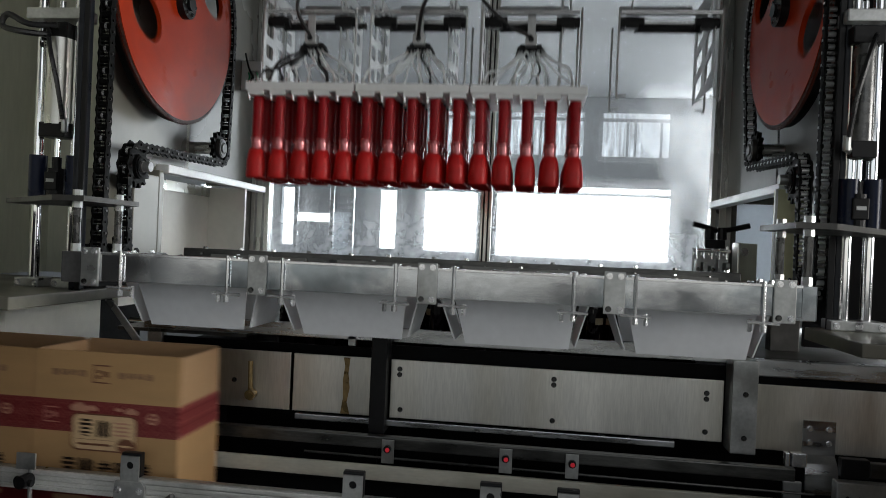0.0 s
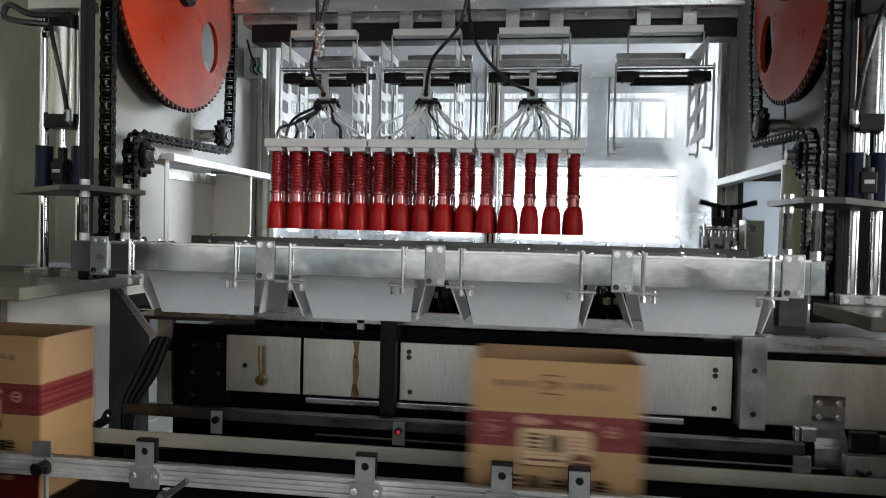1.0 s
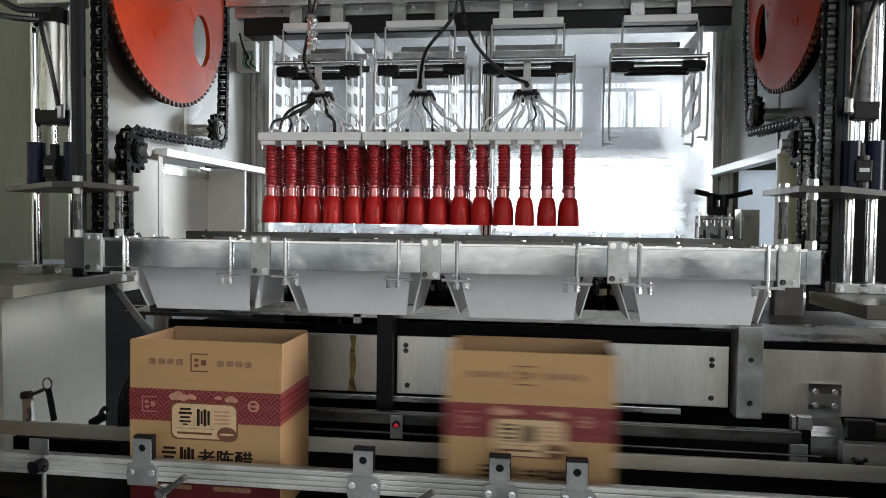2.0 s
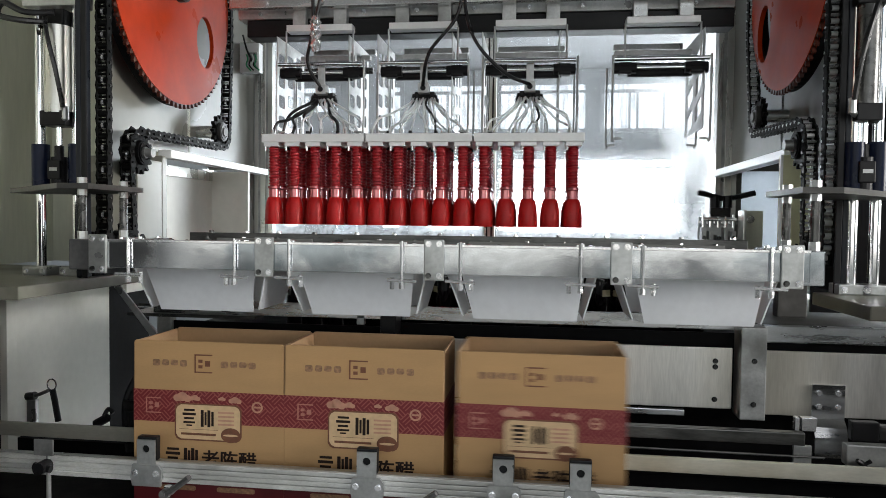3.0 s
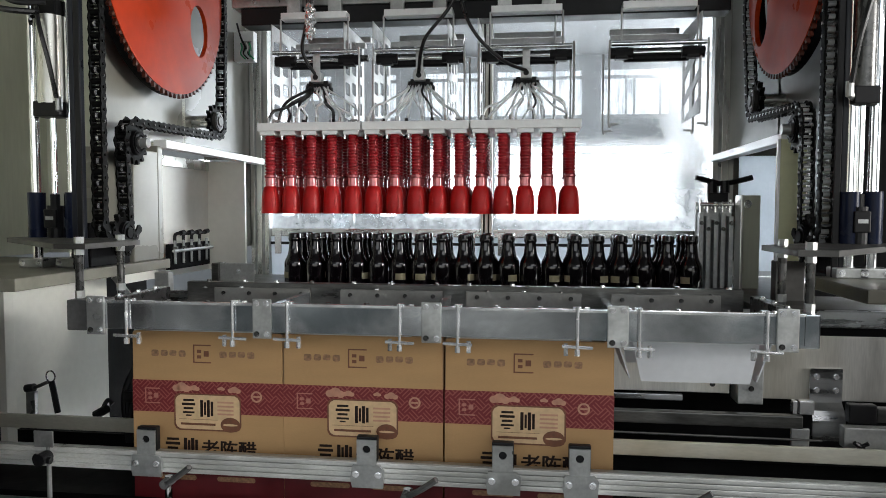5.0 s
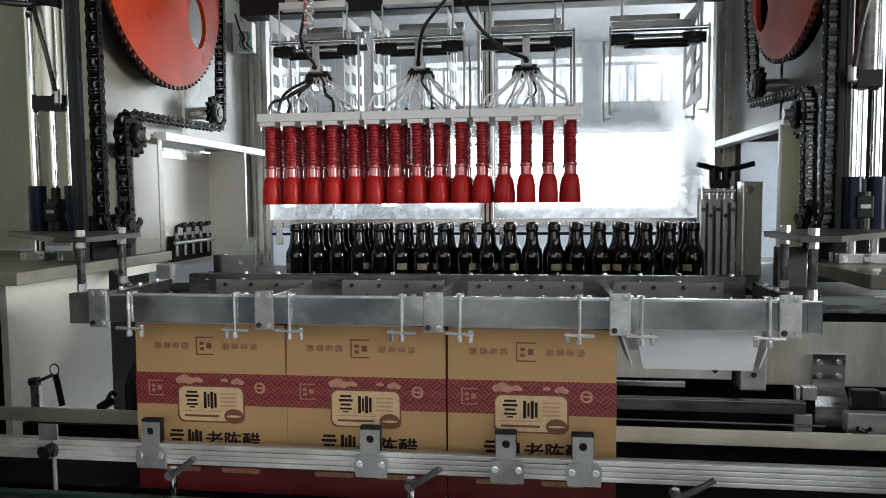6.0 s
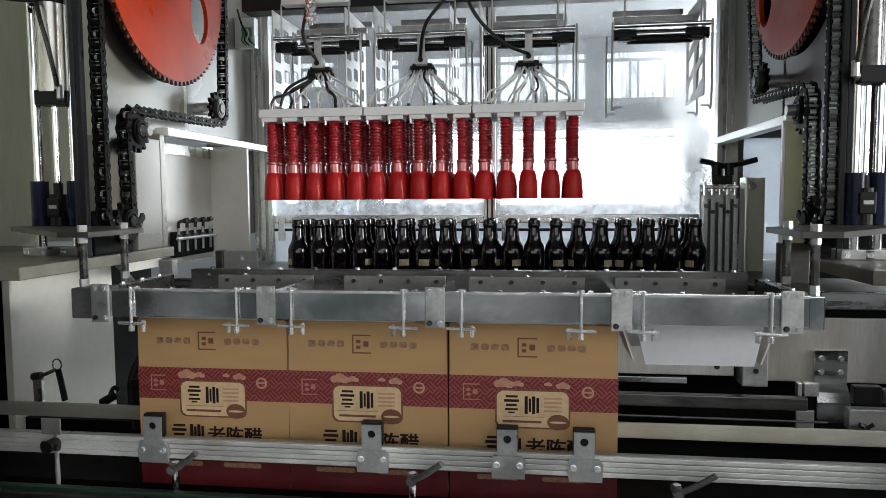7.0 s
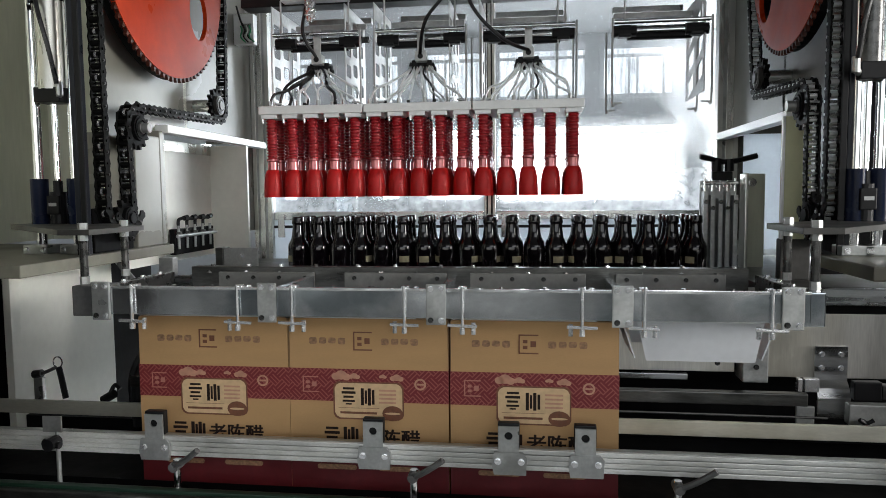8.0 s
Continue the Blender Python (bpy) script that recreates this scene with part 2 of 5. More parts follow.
# Right-hand sheets: their lack of front light is put into the colour
SHADED_SIDE = mat("shaded_grey_green_sheet", (0.09, 0.09, 0.078), 0.35, 0.0, 0.15, 2.2, 0.05, 40, stain=(0.08, 0.08, 0.07), stain_amount=0.5)
OLIVE = mat("cream_green_paint", (0.66, 0.66, 0.42), 0.45, 0.0, 0.08, 3, 0.05, 40, stain=(0.3, 0.28, 0.18), stain_amount=0.3)
OLIVE_WORN = mat("oily_cream_green_paint", (0.15, 0.15, 0.1), 0.4, 0.0, 0.2, 5, 0.1, 40, stain=(0.05, 0.045, 0.035), stain_amount=0.9, edge=(0.42, 0.58))
LEDGE_PAINT = mat("oily_cream_paint", (0.2, 0.196, 0.16), 0.4, 0.0, 0.15, 5, 0.08, 40, stain=(0.1, 0.095, 0.075), stain_amount=0.8, edge=(0.46, 0.6))
CREAM = mat("cream_plastic_rail", (0.6, 0.59, 0.51), 0.4, 0.0, 0.12, 5, 0.08, 50, (1, 4, 4), stain=(0.2, 0.17, 0.08), stain_amount=0.5)
ORANGE = mat("orange_enamel", (0.42, 0.036, 0.006), 0.34, 0.0, 0.14, 6, 0.04, 30, stain=(0.25, 0.02, 0.006), stain_amount=0.6, spec=0.1)
TEETH = mat("greasy_orange_teeth", (0.05, 0.012, 0.007), 0.4, 0.0, 0.4, 40, 0.05, 60, stain=(0.14, 0.035, 0.016), stain_amount=0.5, spec=0.25)
BLACK = mat("black_painted_steel", (0.009, 0.009, 0.01), 0.4, 0.0, 0.2, 8, 0.05, 60, spec=0.2)
# Black of the machinery; it also fills gaps that are only in shade
VOID = mat("black_machinery_and_gaps", (0.004, 0.004, 0.0045), 0.5, 0.0, 0.3, 9, 0.2, 50, spec=0.06)
CHAIN = mat("oily_chain_steel", (0.004, 0.004, 0.004), 0.5, 0.0, 0.3, 40, 0.1, 200, spec=0.06, obj_var=0.3)
PIN = mat("bright_chain_pin", (0.07, 0.068, 0.066), 0.3, 1.0, 0.4, 60)
RED = mat("red_rubber", (0.38, 0.006, 0.012), 0.42, 0.0, 0.15, 20, 0.04, 120, spec=0.3, obj_var=0.12)
RED_CUP = mat("satin_red_cup", (0.52, 0.012, 0.012), 0.4, 0.0, 0.08, 20, 0.04, 120, spec=0.3, obj_var=0.1)
RED_SLEEVE = mat("polished_red_collar", (0.52, 0.12, 0.13), 0.14, 0.35, 0.08, 20, spec=0.8, coat=0.6, rvar=0.05)
RUBBER = mat("black_rubber_hose", (0.009, 0.009, 0.01), 0.32, 0.0, 0.1, 30)
BLUE = mat("dark_blue_sleeve", (0.008, 0.012, 0.03), 0.24, 0.0, 0.1, 8, spec=0.12)
FLAP = mat("translucent_white_plastic", (0.64, 0.66, 0.69), 0.38, 0.0, 0.06, 6, 0.03, 60, stain=(0.45, 0.46, 0.46), stain_amount=0.3)
GLASS = mat("dark_brown_bottle_glass", (0.003, 0.002, 0.003), 0.05, 0.0, 0.1, 10, spec=0.55, rvar=0.02)
CAP = mat("bottle_label_paper", (0.3, 0.26, 0.16), 0.6, 0.0, 0.2, 60)
CARTON = mat("kraft_board", (0.44, 0.272, 0.13), 0.72, 0.0, 0.06, 5, 0.12, 120, (1, 1, 5), stain=(0.4, 0.24, 0.11), stain_amount=0.25, spec=0.2)
CARTON_IN = mat("kraft_board_inside", (0.4, 0.25, 0.13), 0.78, 0.0, 0.08, 5, 0.12, 120)
INK = mat("black_print", (0.02, 0.012, 0.01), 0.6, 0.0, 0.15, 60, spec=0.15)
BROWN = mat("brown_print", (0.16, 0.06, 0.03), 0.6, 0.0, 0.15, 80)
FADED = mat("faded_brown_print", (0.27, 0.15, 0.08), 0.65, 0.0, 0.3, 160)
PALE = mat("pale_print", (0.6, 0.42, 0.24), 0.6, 0.0, 0.1, 60)
PINK = mat("cream_print", (0.46, 0.24, 0.16), 0.6, 0.0, 0.15, 60)
DIM = mat("dim_pink_print", (0.4, 0.17, 0.13), 0.6, 0.0, 0.15, 60)
# Red of the foot band, darkened for the shadow under the guide rail
SHADED_RED = mat("shaded_red_print", (0.09, 0.005, 0.008), 0.45, 0.0, 0.2, 12, 0.03, 60)
FRET = fret_material()
RUST = mat("brown_oil_stain", (0.25, 0.17, 0.07), 0.3, 0.5, 0.4, 25, 0.05, 60)
WIRE = mat("green_wire", (0.02, 0.3, 0.12), 0.4, 0.0, 0.05, 20)
GREEN = mat("green_wear_strip", (0.008, 0.03, 0.018), 0.45, 0.0, 0.15, 20)
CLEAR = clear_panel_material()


def milky_material():
    """Milky plastic sheet that glows softly when light stands behind it."""
    m = mat("milky_plastic_sheet", (0.7, 0.73, 0.76), 0.25, 0.0, 0.1, 6, 0.05, 60)
    n, l = m.node_tree.nodes, m.node_tree.links
    tl, x = n.new("ShaderNodeBsdfTranslucent"), n.new("ShaderNodeMixShader")
    tl.inputs["Color"].default_value = (0.85, 0.9, 0.95, 1)
    x.inputs["Fac"].default_value = 0.4
    l.new(tl.outputs[0], x.inputs[1])
    l.new(n["Principled BSDF"].outputs[0], x.inputs[2])
    l.new(x.outputs[0], n["Material Output"].inputs["Surface"])
    return m


MILKY = milky_material()
HOSE = hose_material()
LENS = glow("red_indicator", (0.75, 0.03, 0.05), 0.35)
PARTI = mat("pale_blue_grey_sheet", (0.45, 0.49, 0.54), 0.35, 0.0, 0.2, 5, 0.05, 40, stain=(0.7, 0.72, 0.74), stain_amount=0.6)
TINT = tint_material()
SKYCARD = glow("bright_outdoors", (0.93, 0.97, 1.0), 9.0)
WALLP = mat("hall_wall_paint", (0.5, 0.52, 0.54), 0.7, 0.0, 0.06, 0.8, 0.05, 20, stain=(0.5, 0.5, 0.5), stain_amount=0.3)
DARKWALL = mat("grey_lower_wall_paint", (0.52, 0.53, 0.53), 0.7, 0.0, 0.1, 0.8, 0.05, 20, stain=(0.12, 0.12, 0.12), stain_amount=0.4)
FLOORM = mat("grey_epoxy_floor", (0.5, 0.51, 0.49), 0.25, 0.0, 0.12, 1.2, 0.05, 20, stain=(0.3, 0.3, 0.28), stain_amount=0.4)
CEILM = mat("white_ceiling_sheet", (0.2, 0.205, 0.21), 0.6, 0.0, 0.05, 1.0)


# Shapes
def box(bm, x0, x1, y0, y1, z0, z1, bevel=0.0):
    g = bmesh.ops.create_cube(bm, size=1.0)
    bmesh.ops.transform(bm, verts=g["verts"], matrix=Matrix.LocRotScale(((x0 + x1) / 2, (y0 + y1) / 2, (z0 + z1) / 2), None, (abs(x1 - x0), abs(y1 - y0), abs(z1 - z0))))
    if bevel:
        edges = list({e for v in g["verts"] for e in v.link_edges})
        bmesh.ops.bevel(bm, geom=edges, offset=bevel, segments=2, affect="EDGES", profile=0.6)
    return bm


def rod(bm, a, b, r, seg=12, r2=None):
    a, b = Vector(a), Vector(b)
    d = b - a
    m = Matrix.Translation((a + b) / 2) @ d.to_track_quat("Z", "Y").to_matrix().to_4x4()
    bmesh.ops.create_cone(bm, cap_ends=True, segments=seg, radius1=r, radius2=r if r2 is None else r2, depth=d.length, matrix=m)
    return bm


def tube(bm, pts, r, seg=8, steps=6):
    """A round hose through the points, smoothed."""
    P = [Vector(p) for p in pts]
    Q = []
    for i in range(len(P) - 1):
        p0, p1, p2, p3 = P[max(i - 1, 0)], P[i], P[i + 1], P[min(i + 2, len(P) - 1)]
        for k in range(steps):
            u = k / steps
            Q.append(0.5 * (2 * p1 + (p2 - p0) * u + (2 * p0 - 5 * p1 + 4 * p2 - p3) * u * u + (3 * p1 - p0 - 3 * p2 + p3) * u ** 3))
    Q.append(P[-1])
    rings, side = [], None
    for i, q in enumerate(Q):
        d = (Q[min(i + 1, len(Q) - 1)] - Q[max(i - 1, 0)]).normalized()
        if side is None:
            side = d.orthogonal().normalized()
        side = (side - d * side.dot(d)).normalized()
        up = d.cross(side)
        rings.append([bm.verts.new(q + r * (side * math.cos(2 * math.pi * k / seg) + up * math.sin(2 * math.pi * k / seg))) for k in range(seg)])
    for a, b in zip(rings, rings[1:]):
        for k in range(seg):
            bm.faces.new((a[k], a[(k + 1) % seg], b[(k + 1) % seg], b[k]))
    bm.faces.new(rings[0][::-1])
    bm.faces.new(rings[-1])
    return bm


def lathe(bm, profile, seg=20, at=(0, 0, 0)):
    """Turns a profile of (radius, height) round the upright axis at the place."""
    rings = []
    for r, z in profile:
        rings.append([bm.verts.new((at[0] + r * math.cos(2 * math.pi * k / seg), at[1] + r * math.sin(2 * math.pi * k / seg), at[2] + z)) for k in range(seg)])
    for a, b in zip(rings, rings[1:]):
        for k in range(seg):
            bm.faces.new((a[k], a[(k + 1) % seg], b[(k + 1) % seg], b[k]))
    bm.faces.new(rings[0][::-1])
    bm.faces.new(rings[-1])
    return bm


def prism(bm, outline, axis, lo, hi):
    """Extrudes an outline of (u, v) pairs along an axis: x (u=y, v=z), y (u=x, v=z) or z (u=x, v=y)."""
    def at(u, v, w):
        return {"x": (w, u, v), "y": (u, w, v), "z": (u, v, w)}[axis]
    a = [bm.verts.new(at(u, v, lo)) for u, v in outline]
    b = [bm.verts.new(at(u, v, hi)) for u, v in outline]
    n = len(outline)
    bm.faces.new(a)
    bm.faces.new(b[::-1])
    for k in range(n):
        bm.faces.new((a[k], b[k], b[(k + 1) % n], a[(k + 1) % n]))
    return bm


def holed(bm, outline, holes, axis, lo, hi):
    """A plate with an outline and round-cornered holes cut through it."""
    def at(u, v, w):
        return {"x": (w, u, v), "y": (u, w, v), "z": (u, v, w)}[axis]
    edges = []
    for loop in (outline, *holes):
        vs = [bm.verts.new(at(u, v, lo)) for u, v in loop]
        edges += [bm.edges.new((vs[k], vs[(k + 1) % len(vs)])) for k in range(len(vs))]
    g = bmesh.ops.triangle_fill(bm, use_beauty=True, use_dissolve=False, edges=edges)
    faces = [f for f in g["geom"] if isinstance(f, bmesh.types.BMFace)]
    e = bmesh.ops.extrude_face_region(bm, geom=faces)
    d = {"x": (hi - lo, 0, 0), "y": (0, hi - lo, 0), "z": (0, 0, hi - lo)}[axis]
    bmesh.ops.translate(bm, verts=[v for v in e["geom"] if isinstance(v, bmesh.types.BMVert)], vec=d)
    return bm


def ring(cu, cv, r, n, phase=0.0, ru=None):
    return [(cu + (ru or r) * math.cos(phase + 2 * math.pi * k / n), cv + r * math.sin(phase + 2 * math.pi * k / n)) for k in range(n)]


def rounded(u0, u1, v0, v1, r, n=4):
    out = []
    for cu, cv, a in ((u1 - r, v1 - r, 0), (u0 + r, v1 - r, 90), (u0 + r, v0 + r, 180), (u1 - r, v0 + r, 270)):
        out += [(cu + r * math.cos(radians(a + 90 * k / n)), cv + r * math.sin(radians(a + 90 * k / n))) for k in range(n + 1)]
    return out


def finish(bm, name, material, smooth=False):
    bmesh.ops.recalc_face_normals(bm, faces=bm.faces)
    me = bpy.data.meshes.new(name)
    bm.to_mesh(me)
    bm.free()
    me.materials.append(material)
    if smooth:
        me.polygons.foreach_set("use_smooth", [True] * len(me.polygons))
        me.set_sharp_from_angle(angle=radians(38))
    return me


def part(name, bm, material, parent=None, label="", smooth=False):
    ob = new(name, finish(bm, name, material, smooth))
    ob.parent = parent
    if label:
        tagged(ob, label)
    return ob


def again(name, mesh, parent, m):
    """One more piece on a shared mesh."""
    ob = new(name, mesh)
    ob.parent = parent
    ob.matrix_local = m
    return ob


def thing(name, label, category, group="", kind="", at=None):
    ob = new(name)
    ob.empty_display_size = 0.05
    if at is not None:
        ob.matrix_basis = at
    return tagged(ob, label, category, group, kind)


def solid(name, bm, material, label, category, group="", kind="", smooth=False):
    return tagged(part(name, bm, material, None, "", smooth), label, category, group, kind)


def B():
    return bmesh.new()


def hexbolt(r=0.006, h=0.005):
    bm = B()
    bmesh.ops.create_cone(bm, cap_ends=True, segments=6, radius1=r, radius2=r * 0.94, depth=h, matrix=Matrix.Translation((0, 0, h / 2)))
    bmesh.ops.create_cone(bm, cap_ends=True, segments=12, radius1=r * 1.25, radius2=r * 1.25, depth=h * 0.25, matrix=Matrix.Translation((0, 0, 0)))
    return finish(bm, "bolt", ZINC)


BOLT = hexbolt()
BOLT_DARK = hexbolt(0.0058, 0.005)
BOLT_DARK.materials[0] = BLACKED


def bolt(parent, x, y, z, way="y", mesh=None, s=1.0):
    """A bolt head that looks along -y, +x, -x or +z."""
    turn = {"y": (90, 0, 0), "x": (0, 90, 0), "-x": (0, -90, 0), "z": (0, 0, 0), "-z": (180, 0, 0)}[way]
    ob = again("bolt", mesh or BOLT, parent, pose(x, y, z, *turn))
    if s != 1.0:
        ob.scale = (s, s, s)
    return ob


# The hall
def windowed_wall(name, y0, y1, x0, x1, z1, opens, along="x"):
    """A wall with openings right through it; opens: (a0, a1, z0, z1) along it."""
    bm = B()
    cuts = sorted({x0, x1, *[o[0] for o in opens], *[o[1] for o in opens]})
    for a, b in zip(cuts, cuts[1:]):
        mid = (a + b) / 2
        zs = 0.0
        for o in sorted([o for o in opens if o[0] <= mid <= o[1]], key=lambda o: o[2]):
            if o[2] > zs:
                box(bm, a, b, y0, y1, zs, o[2]) if along == "x" else box(bm, y0, y1, a, b, zs, o[2])
            zs = o[3]
        if zs < z1:
            box(bm, a, b, y0, y1, zs, z1) if along == "x" else box(bm, y0, y1, a, b, zs, z1)
    return solid(name, bm, WALLP if name == "wall_back" else DARKWALL, "pale grey painted factory hall wall", "wall", kind="structure")


BACK_OPENS = [(x, x + w, z0, z1) for x, w in ((-3.32, 0.24), (-2.25, 0.75), (-1.0, 0.3), (-0.45, 0.73), (2.9, 1.0), (4.1, 1.0)) for z0, z1 in ((1.32, 2.23), (2.51, 3.12))] + [(0.42, 2.52, 1.30, 2.24), (0.42, 1.5, 2.51, 3.12), (1.62, 2.48, 2.51, 3.12)]


def hall():
    bm = B()
    box(bm, -6, 8, -6.2, 7.2, -0.2, 0)
    solid("floor", bm, FLOORM, "grey coated concrete factory floor", "floor", kind="structure")
    bm = B()
    box(bm, -6, 8, -6.2, 7.2, 5.0, 5.15)
    solid("ceiling", bm, CEILM, "white sheet ceiling of the hall", "ceiling", kind="structure")
    # Low ceiling added to darken the hall above its windows
    solid("ceiling_low", box(B(), -5.99, 7.99, 1.7, 6.97, 3.25, 3.33), CEILM, "dull grey low ceiling, added to darken the hall behind", "ceiling", kind="structure")
    windowed_wall("wall_back", 7.0, 7.2, -6, 8, 5.0, BACK_OPENS)
    windowed_wall("wall_front", -6.2, -6.0, -6, 8, 5.0, [(-3.0, 1.2, 1.15, 2.75), (1.2, 5.0, 1.15, 2.75), (1.2, 7.4, 2.95, 4.8)])
    windowed_wall("wall_west", -6.2, -6.0, -6.0, 7.0, 5.0, [(2.6, 6.2, 1.2, 3.6)], "y")
    # Unseen wall, added to keep front light off the hall behind
    windowed_wall("wall_light_block", 0.95, 1.05, 2.3, 8.0, 5.0, [])
    windowed_wall("wall_east", 8.0, 8.2, -6.0, 7.0, 5.0, [(-3.4, 0.2, 1.3, 3.3)], "y")
    # Unseen screens, added to shade the cartons at both ends
    for nm, x0, x1, zt in (("shade_wall_west", -3.0, -0.1, 1.5), ("shade_wall_east", 1.68, 4.7, 1.22)):
        solid(nm, box(B(), x0, x1, -0.42, -0.39, 0.0, zt, 0.004), DARKLEG, "unseen dark screen that shades the cartons at the edges", "guard wall", kind="structure")
    k = 0
    for x0, x1, z0, z1 in BACK_OPENS:
        k += 1
        w = thing("window_%d" % k, "white framed hall window with bright daylight behind", "window", kind="structure")
        bm = B()
        for a, b in ((x0, x0 + 0.05), (x1 - 0.05, x1)):
            box(bm, a, b, 6.98, 7.015, z0, z1)
        for a, b in ((z0, z0 + 0.05), (z1 - 0.05, z1)):
            box(bm, x0 + 0.05, x1 - 0.05, 6.98, 7.015, a, b)
        part("window_frame", bm, WALLP, w)
        mid = x0 + (x1 - x0) * 0.46
        zt = z1 - 0.13
        part("transom", box(B(), x0 + 0.05, x1 - 0.05, 6.985, 7.01, zt - 0.02, zt + 0.02), WALLP, w)
        for m in (mid - 0.06, mid + 0.03, x1 - 0.14):
            if z0 > 2.4:
                part("mullion", box(B(), m - 0.015, m + 0.015, 6.99, 7.012, z0 + 0.05, zt - 0.02), WALLP, w)
        if z0 > 2.4:
            part("tinted_pane", box(B(), x0 + 0.05, x1 - 0.05, 7.0, 7.004, z0 + 0.05, z1 - 0.05), TINT, w)
        elif x0 > 1:
            # Grey patch put in for the darker things outside the window
            part("outside_patch", box(B(), x1 - 0.38, x1 - 0.05, 7.0, 7.004, z0 + 0.05, z0 + 0.33), PARTI, w)
    p = thing("hall_partition", "pale framed partition panels in the hall behind the machine", "partition")
    x = -1.42
    for k, wd in enumerate((0.36, 0.2)):
        part("frame_bar", box(B(), x, x + 0.04, 5.2, 5.24, 0.0, 2.55, 0.004), ALU, p)
        for z0, z1 in ((0.3, 1.02), (1.06, 1.62 + 0.1 * (k % 2)), (1.7 + 0.1 * (k % 2), 2.5)):
            part("sheet", box(B(), x + 0.045, x + wd - 0.005, 5.21, 5.22, z0, z1, 0.002), (MILKY, FLAP)[(k + int(z0 * 7)) % 2], p)
        x += wd
    part("frame_bar", box(B(), x, x + 0.04, 5.2, 5.24, 0.0, 2.55, 0.004), ALU, p)
    bm = B()
    box(bm, -30, 30, 14.0, 14.1, -4, 14)
    solid("backdrop", bm, SKYCARD, "bright overexposed daylight outside the hall", "sky", kind="structure")


# The packing machine's body
def side_housing(sx, name, x_in, ledge_x, y_front, ledge_far):
    """One side of the machine: sheet walls, ledge, beam and cabinet. sx: +1 where the outside lies towards -x."""
    def X(d):
        return x_in - sx * d
    def bx(bm, a, b, y0, y1, z0, z1, bev=0.0):
        box(bm, min(X(a), X(b)), max(X(a), X(b)), y0, y1, z0, z1, bev)
    h = thing(name, "beige painted sheet metal side housing of the packing machine", "machine housing")
    bm = B()
    bx(bm, 0.08, 0.1, 0.42, 0.64, 1.284, 2.7)
    bx(bm, 0.08, 0.1, 0.64, 1.48, 1.66, 2.7)
    bx(bm, 0.08, 0.1, 1.40, 1.5, 1.284, 1.66)
    # Right sheet is a darker copy, for its shade
    part("side_sheet", bm, BEIGE if sx > 0 else SHADED_SIDE, h)
    bm = B()
    if sx > 0:
        bx(bm, 0.02, 0.30, 0.60, 0.63, 1.284, 1.64, 0.004)
        bx(bm, 0.02, 0.05, 0.46, 0.60, 1.284, 1.62, 0.004)
    else:
        bx(bm, -0.011, 0.06, 0.59, 0.625, 1.30, 1.64, 0.003)
        part("column_foot", box(B(), 1.585, 1.664, 0.59, 0.63, 1.186, 1.30, 0.003), TABLE, h)
        part("column_edge", box(B(), 1.580, 1.588, 0.583, 0.592, 1.30, 1.64, 0.002), WHITE_ALU, h)
    part("column", bm, BEIGE if sx > 0 else OLIVE, h)
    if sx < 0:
        # Black sheet put in for the darkness beyond the column
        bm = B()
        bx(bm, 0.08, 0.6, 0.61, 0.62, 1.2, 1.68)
        part("shade_backing", bm, VOID, h)
    # White in place of beige, to brighten the recess by its colour
    bm = B()
    bx(bm, 0.16 if sx > 0 else 0.28, 0.18 if sx > 0 else 0.30, 0.63, 1.235 if sx > 0 else 1.48, 1.2, 1.61 if sx > 0 else 1.66)
    part("recess_sheet", bm, WHITEP, h)
    bm = B()
    if sx > 0:
        bx(bm, 0.005, 0.18, 1.235, 1.25, 1.2, 1.634)
    else:
        bx(bm, 0.10, 0.30, 1.485, 1.5, 1.2, 1.66)
    # Right end is a milky sheet put in for the bright hall beyond
    part("recess_end", bm, WHITEP if sx > 0 else MILKY, h)
    if sx > 0:
        part("niche_lintel", box(B(), -0.41, -0.395, 0.64, 1.235, 1.595, 1.634, 0.002), STEEL_V, h, "bright steel strip under the beam")
    bm = B()
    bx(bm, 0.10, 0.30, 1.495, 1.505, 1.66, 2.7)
    part("corner_sheet", bm, BEIGE if sx > 0 else SHADED_SIDE, h)
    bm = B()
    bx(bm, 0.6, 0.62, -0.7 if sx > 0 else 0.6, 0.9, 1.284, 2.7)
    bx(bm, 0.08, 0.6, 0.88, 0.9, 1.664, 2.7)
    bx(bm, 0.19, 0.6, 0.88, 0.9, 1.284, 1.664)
    # Right outer sheet is black, for the dark behind the chains
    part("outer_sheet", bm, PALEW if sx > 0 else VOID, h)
    beam = B()
    bx(beam, 0.0, 0.045, 0.62, 1.44, 1.634, 1.66, 0.003)
    part("beam", beam, WHITE_ALU, h, "pale aluminium cross beam")
    L = thing(name.replace("housing", "ledge"), "cream painted steel ledge with worn edges", "machine ledge")
    bm = B()
    a, b = sorted((ledge_x, ledge_x - sx * 0.75))
    box(bm, a, b, y_front, ledge_far, 1.254, 1.284, 0.003)
    part("slab", bm, LEDGE_PAINT if sx > 0 else OLIVE_WORN, L)
    if sx < 0:
        return h
    C = thing(name.replace("housing", "cabinet"), "white painted steel cabinet below the ledge", "cabinet")
    part("side_panel", box(B(), -0.55, -0.53, 0.262, 0.74, 0.1, 1.254, 0.004), WHITEP, C)
    # Black body put in for the dark left of the panel
    part("shade_body", box(B(), -1.3, -0.555, 0.30, 0.74, 0.1, 1.25), VOID, C)
